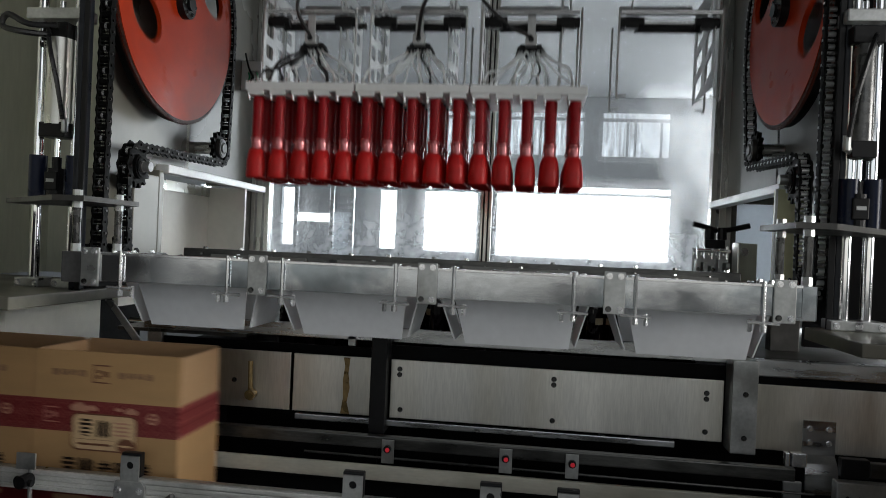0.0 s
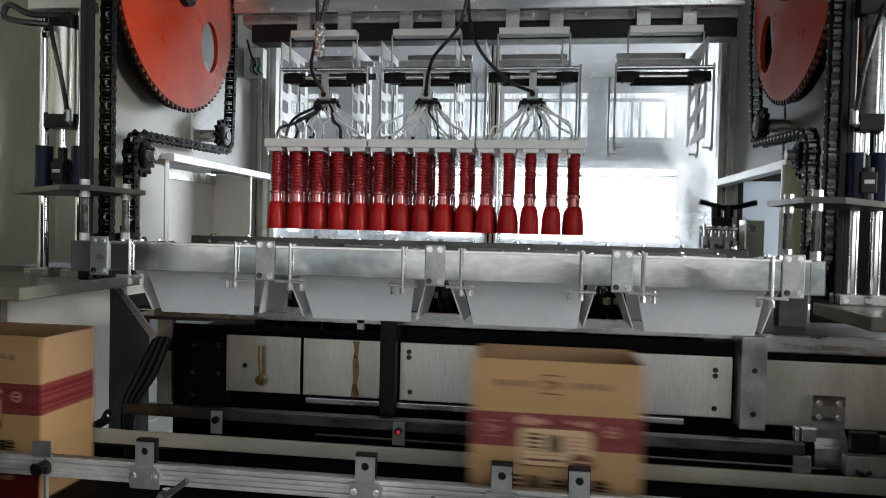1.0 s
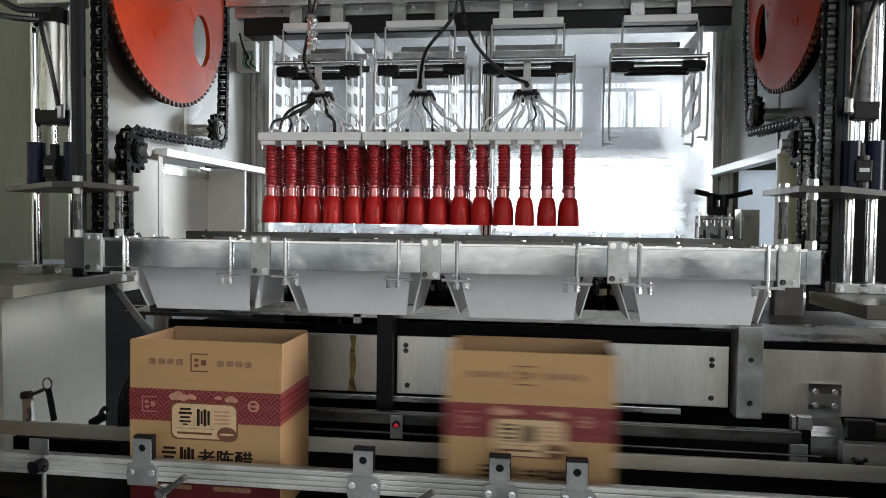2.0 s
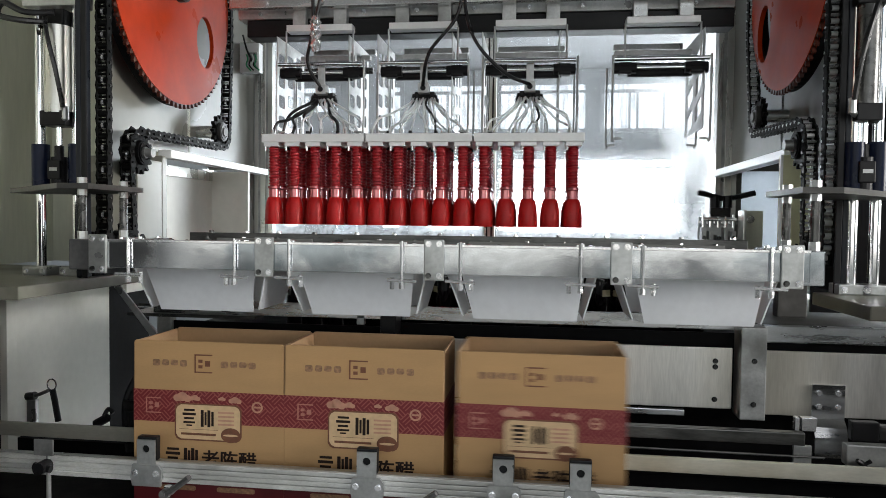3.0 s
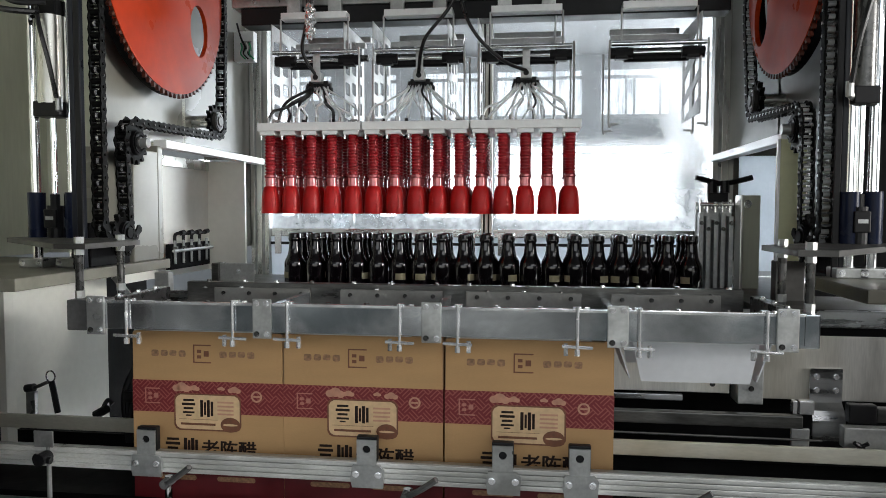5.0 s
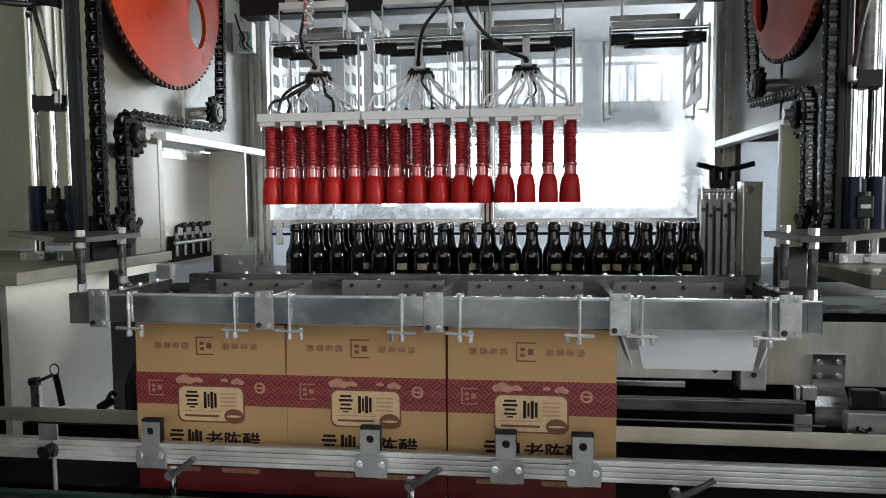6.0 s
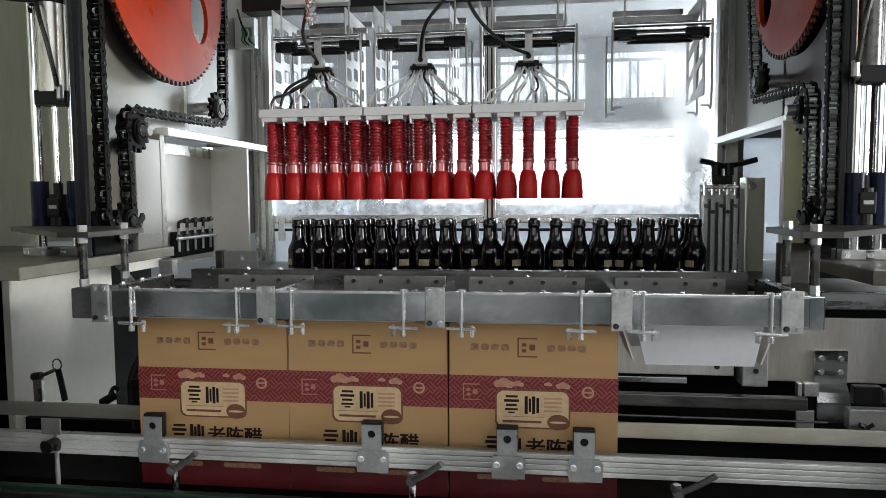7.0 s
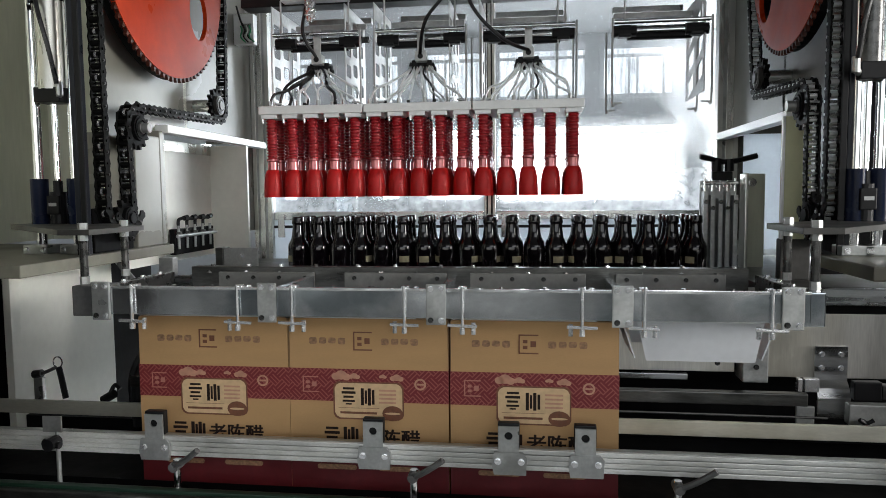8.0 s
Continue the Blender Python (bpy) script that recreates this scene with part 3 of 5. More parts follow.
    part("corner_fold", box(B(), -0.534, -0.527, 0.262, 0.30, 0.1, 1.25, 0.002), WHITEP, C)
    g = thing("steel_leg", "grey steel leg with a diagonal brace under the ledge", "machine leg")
    # Leg drawn black: the dark beside the cabinet is in its colour
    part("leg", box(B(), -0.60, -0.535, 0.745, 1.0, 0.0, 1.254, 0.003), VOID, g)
    part("upright", box(B(), -0.205, -0.16, 0.47, 0.5, 0.9, 1.254, 0.003), PLATE, g)
    part("brace", prism(B(), [(-0.235, 1.254), (-0.215, 1.254), (-0.11, 1.13), (-0.125, 1.118)], "y", 0.3, 0.306), PLATE, g)
    return h


def machine_body():
    side_housing(1, "side_housing", -0.24, -0.24, -0.054, 0.63)
    side_housing(-1, "side_housing", 1.60, 1.57, 0.0, 0.3)
    # posts and the clear doors at the back
    for x0, x1 in ((-0.318, -0.238), (0.69, 0.735), (1.62, 1.72)):
        fp = thing("frame_post", "upright aluminium profile post with dark grooves", "post", "machine frame posts")
        part("core", box(B(), x0, x1, 1.482, 1.53, 0.3, 2.8, 0.002), BLACK if 0 < x0 < 1 else PLATE, fp)
        w = x1 - x0
        for a, b in ((0.0, 0.2), (0.34, 0.62), (0.76, 1.0)):
            part("profile_face", box(B(), x0 + w * a, x0 + w * b, 1.476, 1.4815, 0.3, 2.8, 0.001), STEEL_V, fp)
    for x0, x1 in ((-0.236, 0.685), (0.74, 1.615)):
        d = thing("clear_door", "scratched clear plastic guard door in an aluminium frame", "guard door", "guard doors")
        bm = B()
        box(bm, x0, x1, 1.495, 1.515, 1.325, 1.36, 0.003)
        part("lower_rail", bm, ALU, d)
        bm = B()
        box(bm, x0, x1, 1.495, 1.515, 2.62, 2.66, 0.003)
        part("upper_rail", bm, ALU, d)
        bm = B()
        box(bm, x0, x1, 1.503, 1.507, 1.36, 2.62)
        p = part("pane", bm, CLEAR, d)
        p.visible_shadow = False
        bm = B()
        box(bm, x0, x1, 1.5, 1.51, 0.9, 1.325)
        part("kick_sheet", bm, MILKY, d)
        part("mid_rail", box(B(), x0, x1, 1.49, 1.499, 1.29, 1.302, 0.001), BLACK, d)
        for xh in (x0 + 0.02, x1 - 0.05):
            part("hinge", box(B(), xh, xh + 0.03, 1.485, 1.495, 1.25, 1.35, 0.002), ZINC, d)
    # Unseen roof with slots for the lift arms, added for its shade
    bm = B()
    for x0, x1 in ((-0.42, 0.281), (0.343, 1.081), (1.143, 1.8)):
        box(bm, x0, x1, 0.40, 1.52, 2.72, 2.74)
    for x0, x1 in ((0.281, 0.343), (1.081, 1.143)):
        box(bm, x0, x1, 0.40, 0.58, 2.72, 2.74)
        box(bm, x0, x1, 0.83, 1.52, 2.72, 2.74)
    solid("machine_shade_roof", bm, BEIGE, "unseen sheet metal top, added to shade the packing machine", "machine roof")


def bottle_table():
    t = thing("bottle_table", "dark steel infeed table with a stainless front fascia", "infeed table")
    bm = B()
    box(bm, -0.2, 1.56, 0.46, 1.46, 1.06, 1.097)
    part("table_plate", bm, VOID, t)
    bm = B()
    box(bm, -0.2, 1.44, 0.44, 0.455, 1.166, 1.205, 0.002)
    part("fascia", bm, STEEL, t)
    # Black strip and sheets put in for the shade under the table
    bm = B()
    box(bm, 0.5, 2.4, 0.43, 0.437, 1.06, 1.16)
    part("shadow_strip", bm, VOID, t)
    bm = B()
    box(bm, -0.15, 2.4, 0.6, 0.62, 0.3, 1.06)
    part("back_shade_fill", bm, VOID, t)
    part("front_shade_fill", box(B(), -0.155, 0.5, 0.475, 0.485, 0.7, 1.14), VOID, t)
    part("side_table", box(B(), 1.5, 2.6, 0.425, 1.4, 1.15, 1.186, 0.003), TABLE, t)
    part("left_deck", box(B(), -0.3, 0.1, 0.47, 1.46, 1.15, 1.16), RAIL_DARK, t)


def conveyor_panels():
    p = thing("conveyor_side_panel", "stainless side panels with brown stains and bolts", "side panel")
    for x0, x1 in ((0.044, 0.262), (0.27, 0.494), (0.545, 1.418)):
        bm = B()
        box(bm, x0, x1, 0.4, 0.408, 0.966, 1.125, 0.002)
        part("panel", bm, PANEL, p)
    for x, z in ((0.57, 1.10), (0.57, 1.085), (0.575, 0.99), (0.985, 1.10), (0.985, 1.085), (0.985, 0.99), (1.375, 1.09), (1.375, 1.075), (1.375, 0.99), (0.1, 1.04)):
        bolt(p, x, 0.399, z, "y", BOLT_DARK)
    bm = B()
    box(bm, 1.5, 2.6, 0.40, 0.408, 0.956, 1.122, 0.002)
    part("panel", bm, PANEL, p)
    bm = B()
    box(bm, 1.49, 2.6, 0.39, 0.42, 1.144, 1.187, 0.003)
    part("top_bar", bm, STEEL, p)
    for x0, x1, z0, z1 in ((0.497, 0.54, 0.93, 1.2), (1.428, 1.49, 0.95, 1.185)):
        bm = B()
        box(bm, x0, x1, 0.36, 0.43, z0, z1, 0.003)
        part("post", bm, PLATE if x0 > 1 else BLACK, p)
    bolt(p, 1.46, 0.36, 1.10, "y", BOLT_DARK)
    bolt(p, 1.46, 0.36, 0.99, "y", BOLT_DARK)
    part("lower_bar", box(B(), 0.28, 1.3, 0.395, 0.415, 0.944, 0.96, 0.002), STEEL, p)
    part("rusty_pipe", tube(B(), [(0.151, 0.386, 1.098), (0.153, 0.384, 1.05), (0.156, 0.384, 0.99)], 0.007), RUST, p)
    part("rusty_knob", rod(B(), (0.156, 0.397, 1.006), (0.156, 0.372, 1.006), 0.014, 14), RUST, p)
    part("rust_stain", prism(B(), [(0.412, 1.122), (0.431, 1.122), (0.427, 1.08), (0.432, 1.04), (0.425, 1.0), (0.434, 0.967), (0.408, 0.967), (0.414, 1.01), (0.412, 1.06), (0.417, 1.1)], "y", 0.3994, 0.402), RUST, p, "brown oil stain that ran down")
    bm = B()
    rod(bm, (-0.25, 0.45, 1.185), (0.62, 0.45, 1.185), 0.006)
    part("drive_shaft", bm, CHROME, p)
    bm = B()
    rod(bm, (0.41, 0.45, 1.185), (0.435, 0.45, 1.185), 0.014)
    box(bm, 0.412, 0.433, 0.44, 0.46, 1.15, 1.185)
    part("collar", bm, PLATE, p)


def rails():
    r = thing("far_guide_rail", "cream plastic guide rail along the carton conveyor", "guide rail")
    bm = B()
    box(bm, -2.5, 4.7, 0.25, 0.262, 0.842, 0.88, 0.003)
    part("rail", bm, CREAM, r)
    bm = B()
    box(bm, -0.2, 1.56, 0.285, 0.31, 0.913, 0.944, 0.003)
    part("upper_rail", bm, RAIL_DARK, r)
    bm = B()
    rod(bm, (0.35, 0.275, 0.895), (1.6, 0.275, 0.89), 0.003, 8)
    part("sensor_cable", bm, RAIL_DARK, r)
    for x in (0.079, 0.571, 0.87, 1.033):
        s = thing("reflector_sensor", "small grey bracket with a red lit sensor eye", "sensor", "far rail sensors")
        bm = B()
        box(bm, x - 0.016, x + 0.016, 0.268, 0.272, 0.882, 0.942, 0.001)
        part("bracket", bm, PLATE, s)
        bm = B()
        rod(bm, (x, 0.268, 0.92), (x, 0.258, 0.92), 0.0095, 16)
        ey = part("eye", bm, BLACK, s)
        if x > 0.5:
            part("lens", rod(B(), (x + 0.001, 0.2585, 0.919), (x + 0.001, 0.2565, 0.919), 0.0058, 12), LENS, ey)
    f = thing("front_guide_rail", "grooved aluminium guide rail before the cartons", "guide rail")
    for i in range(4):
        bm = B()
        z = 0.864 + i * 0.0113
        box(bm, -2.5, 4.7, -0.062 if i != 1 else -0.060, -0.04, z, z + 0.0098, 0.0015)
        part("profile", bm, RAIL_ALU, f)
    bm = B()
    box(bm, -2.5, 4.7, -0.056, -0.04, 0.863, 0.909)
    part("core", bm, PLATE, f)
    for x in (0.071, 0.565, 0.851, 1.007):
        s = thing("clip_sensor", "grey sensor clip with a black eye on the front rail", "sensor", "front rail sensors")
        bm = B()
        holed(bm, [(x - 0.021, 0.903), (x + 0.021, 0.903), (x + 0.021, 0.957), (x - 0.021, 0.957)], [ring(x, 0.937, 0.0085, 14)], "y", -0.066, -0.062)
        part("clip", bm, PLATE, s)
        bm = B()
        box(bm, x - 0.0225, x + 0.0225, -0.0615, -0.044, 0.91, 0.963, 0.003)
        part("sensor_body", bm, BLACK, s)
        bm = B()
        prism(bm, [(x - 0.03, 0.903), (x + 0.03, 0.903), (x + 0.038, 0.893), (x + 0.036, 0.856), (x - 0.03, 0.856), (x - 0.034, 0.875)], "y", -0.07, -0.063)
        hd = part("holder", bm, PLATE, s)
        for dx in (-0.022, 0.026):
            bolt(hd, x + dx, -0.071, 0.885, "y")
    for x in (0.128, 0.654, 1.188):
        s = thing("rail_stud", "steel clamp stud with a lever under the guide rail", "rail clamp", "rail clamps")
        bm = B()
        rod(bm, (x, -0.075, 0.5), (x, -0.075, 0.862), 0.008)
        part("stud", bm, CHROME, s)
        bm = B()
        tube(bm, [(x, -0.088, 0.85), (x + 0.02, -0.096, 0.862), (x + 0.045, -0.104, 0.88), (x + 0.066, -0.11, 0.897)], 0.0065)
        rod(bm, (x, -0.095, 0.85), (x, -0.06, 0.85), 0.011)
        rod(bm, (x - 0.002, -0.1, 0.852), (x - 0.002, -0.083, 0.852), 0.007, 6)
        part("lever", bm, DULL, s)
    s = thing("rail_bracket", "grey tab and black knob that hold the guide rail", "rail bracket")
    bm = B()
    box(bm, -0.197, -0.15, -0.066, -0.062, 0.908, 0.945, 0.002)
    part("tab", bm, PLATE, s)
    bm = B()
    rod(bm, (-0.165, -0.06, 0.5), (-0.165, -0.06, 0.93), 0.005)
    part("stem", bm, PLATE, s)
    bm = B()
    rod(bm, (-0.165, -0.063, 0.888), (-0.165, -0.095, 0.888), 0.014)
    rod(bm, (-0.185, -0.08, 0.89), (-0.145, -0.08, 0.884), 0.008)
    part("knob", bm, BLACK, s)


def conveyor():
    c = thing("carton_conveyor", "dark carton conveyor with green wear strips and steel sides", "conveyor")
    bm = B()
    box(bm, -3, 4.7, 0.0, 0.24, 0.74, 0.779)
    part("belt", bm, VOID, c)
    bm = B()
    box(bm, -3, 4.7, -0.14, -0.12, 0.62, 0.803, 0.003)
    part("side_plate", bm, RAIL_DARK, c)
    bm = B()
    box(bm, -3, 4.7, -0.12, -0.104, 0.795, 0.81, 0.002)
    part("wear_strip", bm, GREEN, c)
    part("inner_strip", box(B(), -3, 4.7, -0.102, -0.085, 0.79, 0.803, 0.002), RAIL_DARK, c)
    # Black sheet put in for the dark space behind the belt
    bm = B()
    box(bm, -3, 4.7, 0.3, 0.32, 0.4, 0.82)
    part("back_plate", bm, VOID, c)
    for x in (-1.2, 0.2, 1.5, 2.8, 4.2):
        bm = B()
        box(bm, x, x + 0.06, -0.1, -0.04, 0, 0.74)
        part("leg", bm, STEEL, c)


def frame_guide():
    """The funnel frame that sinks on the cartons; built in its low place."""
    g = thing("funnel_frame", "steel guide frame with white plastic funnels and threaded rods", "funnel frame")
    bm = B()
    box(bm, -0.03, 1.43, -0.07, -0.04, 1.18, 1.239, 0.002)
    part("front_rail", bm, GALV, g)
    part("top_lip", box(B(), -0.03, 1.43, -0.0725, -0.062, 1.2365, 1.2425, 0.001), ZINC, g)
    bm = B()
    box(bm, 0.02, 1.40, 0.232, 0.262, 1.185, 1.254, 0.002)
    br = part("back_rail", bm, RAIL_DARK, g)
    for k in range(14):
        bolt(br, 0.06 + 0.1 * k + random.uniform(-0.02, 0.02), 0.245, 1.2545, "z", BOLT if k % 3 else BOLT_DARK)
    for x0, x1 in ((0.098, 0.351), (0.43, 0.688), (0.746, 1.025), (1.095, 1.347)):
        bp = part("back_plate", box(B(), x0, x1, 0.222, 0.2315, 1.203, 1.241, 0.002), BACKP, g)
        for q in range(4):
            bolt(bp, x0 + (x1 - x0) * (0.1 + 0.27 * q), 0.2215, 1.227, "y", BOLT_DARK, 0.8)
    for x0, x1 in ((-0.107, -0.035), (1.418, 1.458)):
        bm = B()
        box(bm, x0, x1, -0.068, 0.0, 1.174, 1.241, 0.003)
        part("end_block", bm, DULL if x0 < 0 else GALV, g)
    for x0, x1 in ((-0.062, -0.036), (1.419, 1.445)):
        sr = part("side_rail", box(B(), x0, x1, 0.0005, 0.25, 1.18, 1.238, 0.002), BLACKED, g)
        for y in (0.04, 0.12, 0.2):
            bolt(sr, (x0 + x1) / 2, y, 1.2385, "z")
    for x in (0.343, 0.704, 1.077):
        bm = B()
        box(bm, x - 0.008, x + 0.008, -0.04, 0.225, 1.19, 1.232)
        part("cross_bar", bm, GALV, g)
    for x in (-0.034, 0.343, 0.704, 1.077, 1.396):
        bm = B()
        box(bm, x - 0.0205, x + 0.0205, -0.077, -0.0705, 1.168, 1.252, 0.002)
        jp = part("joint_plate", bm, PLATE, g)
        for dx in (-0.011, 0.011):
            for z in (1.178, 1.243):
                bolt(jp, x + dx, -0.0775, z, "y", BOLT if dx > 0 or z > 1.2 else BOLT_DARK, 0.85)
    for i in range(4):
        c = 0.158 + 0.36 * i
        for s in (-1, 1):
            x = c + s * 0.12
            bm = B()
            rod(bm, (x, -0.076, 1.15), (x, -0.076, 1.248), 0.0035, 8)
            tr = part("threaded_rod", bm, ZINC, g)
            bm = B()
            rod(bm, (x - 0.03, -0.076, 1.168), (x + 0.03, -0.076, 1.166), 0.0035, 8)
            part("clamp_bar", bm, ZINC, g)
            bm = B()
            rod(bm, (x, -0.076, 1.150), (x, -0.076, 1.162), 0.006, 6)
            rod(bm, (x - s * 0.022, -0.066, 1.148), (x - s * 0.022, -0.066, 1.172), 0.005, 6)
            part("nut", bm, ZINC, tr)
            bm = B()
            box(bm, x - 0.008, x + 0.008, -0.066, -0.05, 1.2395, 1.246, 0.001)
            part("clamp_foot", bm, ZINC, g)
        for k in range(7):
            bolt(g, c - 0.13 + 0.045 * k + random.uniform(-0.006, 0.006), -0.05 + 0.28 * (k % 2), 1.239, "z", BOLT_DARK if k % 3 else BOLT)
        # funnel flaps: front, back and two sides
        def flap(nm, a, b, d, e, th):
            bm = B()
            vs = [bm.verts.new(v) for v in (a, b, d, e)]
            f = bm.faces.new(vs)
            g2 = bmesh.ops.extrude_face_region(bm, geom=[f])
            bmesh.ops.translate(bm, verts=[v for v in g2["geom"] if isinstance(v, bmesh.types.BMVert)], vec=th)
            part(nm, bm, FLAP, g)
        flap("front_flap", (c - 0.13, -0.004, 1.2), (c + 0.135, -0.004, 1.2), (c + 0.12, 0.024, 1.08), (c - 0.10, 0.024, 1.08), (0, 0.003, 0))
        flap("back_flap", (c - 0.13, 0.219, 1.195), (c + 0.13, 0.219, 1.195), (c + 0.11, 0.19, 1.085), (c - 0.11, 0.19, 1.085), (0, -0.003, 0))
        flap("side_flap", (c - 0.165, 0.0, 1.2), (c - 0.165, 0.215, 1.2), (c - 0.125, 0.18, 1.085), (c - 0.125, 0.025, 1.085), (0.003, 0, 0))
        flap("side_flap", (c + 0.165, 0.0, 1.2), (c + 0.165, 0.215, 1.2), (c + 0.135, 0.18, 1.085), (c + 0.135, 0.025, 1.085), (-0.003, 0, 0))
    for sx, xr, xs, xc in ((1, -0.1, (-0.426, -0.319), -0.368), (-1, 1.45, (1.642, 1.692), 1.66)):
        bm = B()
        xo = xs[0] - 0.06 if sx > 0 else xs[1] + 0.06
        xm = xs[1 if sx > 0 else 0] + sx * 0.05
        xi = xr + sx * 0.035
        outline = [(xo, 0.23), (xr - sx * 0.04, -0.06), (xi, -0.06), (xi, 0.16), (xm, 0.31), (xo, 0.31)]
        prism(bm, outline, "z", 1.352, 1.364)
        part("carrier_plate", bm, TABLE, g)
        for y in (-0.03, 0.13):
            bm = B()
            rod(bm, (xr, y, 1.22), (xr, y, 1.352), 0.009)
            hr = part("hanger_rod", bm, BLACKED, g)
            bm = B()
            for z0, z1 in ((1.364, 1.378), (1.338, 1.352), (1.241, 1.258)):
                part("hanger_nut", rod(B(), (xr, y, z0), (xr, y, z1), 0.0105, 6), PLATE, hr)
        for x in xs:
            bm = B()
            rod(bm, (x, 0.27, 1.364), (x, 0.27, 1.485), 0.0225, 20)
            part("bush", bm, BLUE, g, smooth=True)
        bm = B()
        rod(bm, (xc, 0.265, 1.364), (xc, 0.265, 1.45), 0.021, 16)
        rod(bm, (xc, 0.265, 1.45), (xc, 0.265, 1.48), 0.012, 16)
        box(bm, xc - 0.018, xc + 0.018, 0.24, 0.25, 1.39, 1.44, 0.003)
        part("coupling", bm, BLACK, g)
        part("label_plate", box(B(), xc - 0.011, xc + 0.011, 0.2385, 0.2395, 1.412, 1.421), SLOTTED, g)
        bm = B()
        rod(bm, (xc, 0.265, 1.48), (xc, 0.265, 1.9), 0.008)
        part("piston_rod", bm, CHROME, g, smooth=True)
    return g


def lift_posts():
    for sx, xs, xc in ((1, (-0.426, -0.319), -0.368), (-1, (1.642, 1.692), 1.66)):
        t = thing("lift_unit", "chrome guide shafts and an air cylinder on the ledge", "lift unit", "frame lift units")
        for x in xs:
            bm = B()
            rod(bm, (x, 0.27, 1.29), (x, 0.27, 2.35), 0.0125, 20)
            part("guide_shaft", bm, CHROME, t, smooth=True)
            bm = B()
            box(bm, x - 0.036, x + 0.036, 0.24, 0.30, 1.284, 1.308, 0.003)
            ft = part("shaft_foot", bm, PLATE, t)
            bolt(ft, x - 0.024, 0.239, 1.296)
            bolt(ft, x + 0.024, 0.239, 1.296)
        bm = B()
        rod(bm, (xc, 0.265, 1.72), (xc, 0.265, 1.95), 0.036 if sx > 0 else 0.027, 28)
        # Right cylinder is a darker copy, shade put into its colour
        part("cylinder", bm, STEEL_V if sx > 0 else BLACKED, t, smooth=True)
        bm = B()
        w = 0.037 if sx > 0 else 0.028
        box(bm, xc - w, xc + w, 0.236, 0.294, 1.685, 1.725, 0.003)
        part("cylinder_cap", bm, BLACK, t)
        bm = B()
        rod(bm, (xc + sx * 0.04, 0.235, 1.70), (xc + sx * 0.04, 0.235, 1.735), 0.009, 10)
        rod(bm, (xc + sx * 0.025, 0.25, 1.70), (xc + sx * 0.04, 0.235, 1.705), 0.008, 10)
        part("hose_elbow", bm, PLATE, t)
        part("cylinder_cap", box(B(), xc - 0.035, xc + 0.035, 0.235, 0.30, 1.95, 1.99, 0.003), BLACK, t)
        bm = B()
        box(bm, min(xs) - 0.03, max(xs) + 0.03, 0.24, 0.30, 2.0, 2.03, 0.003)
        part("head_block", bm, PLATE, t)
        bm = B()
        tube(bm, [(xc - sx * 0.01, 0.225, 1.965), (xc + sx * 0.015, 0.2, 1.91), (xc + sx * 0.035, 0.205, 1.82), (xc + sx * 0.04, 0.225, 1.73)], 0.006)
        part("air_hose", bm, RUBBER, t, smooth=True)
        if sx > 0:
            bm = B()
            tube(bm, [(xc + 0.02, 0.22, 1.975), (xc - 0.04, 0.19, 1.97), (xc - 0.10, 0.19, 1.995), (xc - 0.115, 0.19, 1.965), (xc - 0.06, 0.19, 1.95), (xc, 0.22, 1.95)], 0.008)
            part("air_hose", bm, RUBBER, t, smooth=True)


# Sprockets and chains
PITCH = 0.03


def sprocket_mesh(name, r, teeth, th, material, holes=()):
    bm = B()
    pts = []
    for k in range(teeth):
        a = 2 * math.pi * k / teeth
        for da, rr in ((-0.30, -0.006), (-0.12, 0.008), (0.12, 0.008), (0.30, -0.006)):
            t = a + da * 2 * math.pi / teeth
            pts.append(((r + rr) * math.cos(t), (r + rr) * math.sin(t)))
    holed(bm, pts, holes, "x", -th / 2, th / 2)
    return finish(bm, name, material)


def link_mesh(plate, pin, roller, glint, r=0.009):
    """Two waisted side plates, a roller with a painted glint across its middle, and a rivet."""
    bm = B()
    for x in (-0.017, 0.013):
        prism(bm, [(-0.0225, -0.007), (-0.015, -0.0135), (0.0, -0.009), (0.015, -0.0135), (0.0225, -0.007), (0.0225, 0.007), (0.015, 0.0135), (0.0, 0.009), (-0.015, 0.0135), (-0.0225, 0.007)], "x", x, x + 0.004)
    rod(bm, (-0.014, 0, 0), (0.014, 0, 0), r, 10)
    me = finish(bm, "link", plate)
    bm = bmesh.new()
    bm.from_mesh(me)
    n0 = len(bm.faces)
    rod(bm, (-0.0205, 0.015, 0), (0.0205, 0.015, 0), 0.004, 6)
    n1 = len(bm.faces)
    if glint:
        rod(bm, (-glint, 0, 0), (glint, 0, 0), r + 0.0006, 10)
    bm.faces.ensure_lookup_table()
    for k in range(n0, len(bm.faces)):
        bm.faces[k].material_index = 1 if k < n1 else 2
    bm.to_mesh(me)
    bm.free()
    me.materials.append(pin)
    me.materials.append(roller)
    return me


# Pale roller middles imitate glints; the right chain gets wider ones
LINKS = (link_mesh(CHAIN, PIN, ZINC, 0.0035), link_mesh(CHAIN, CHAIN, ZINC, 0.0))
LINKS_GLINT = (link_mesh(CHAIN, ZINC, SLOTTED, 0.009, 0.006), link_mesh(CHAIN, ZINC, SLOTTED, 0.0075, 0.006))


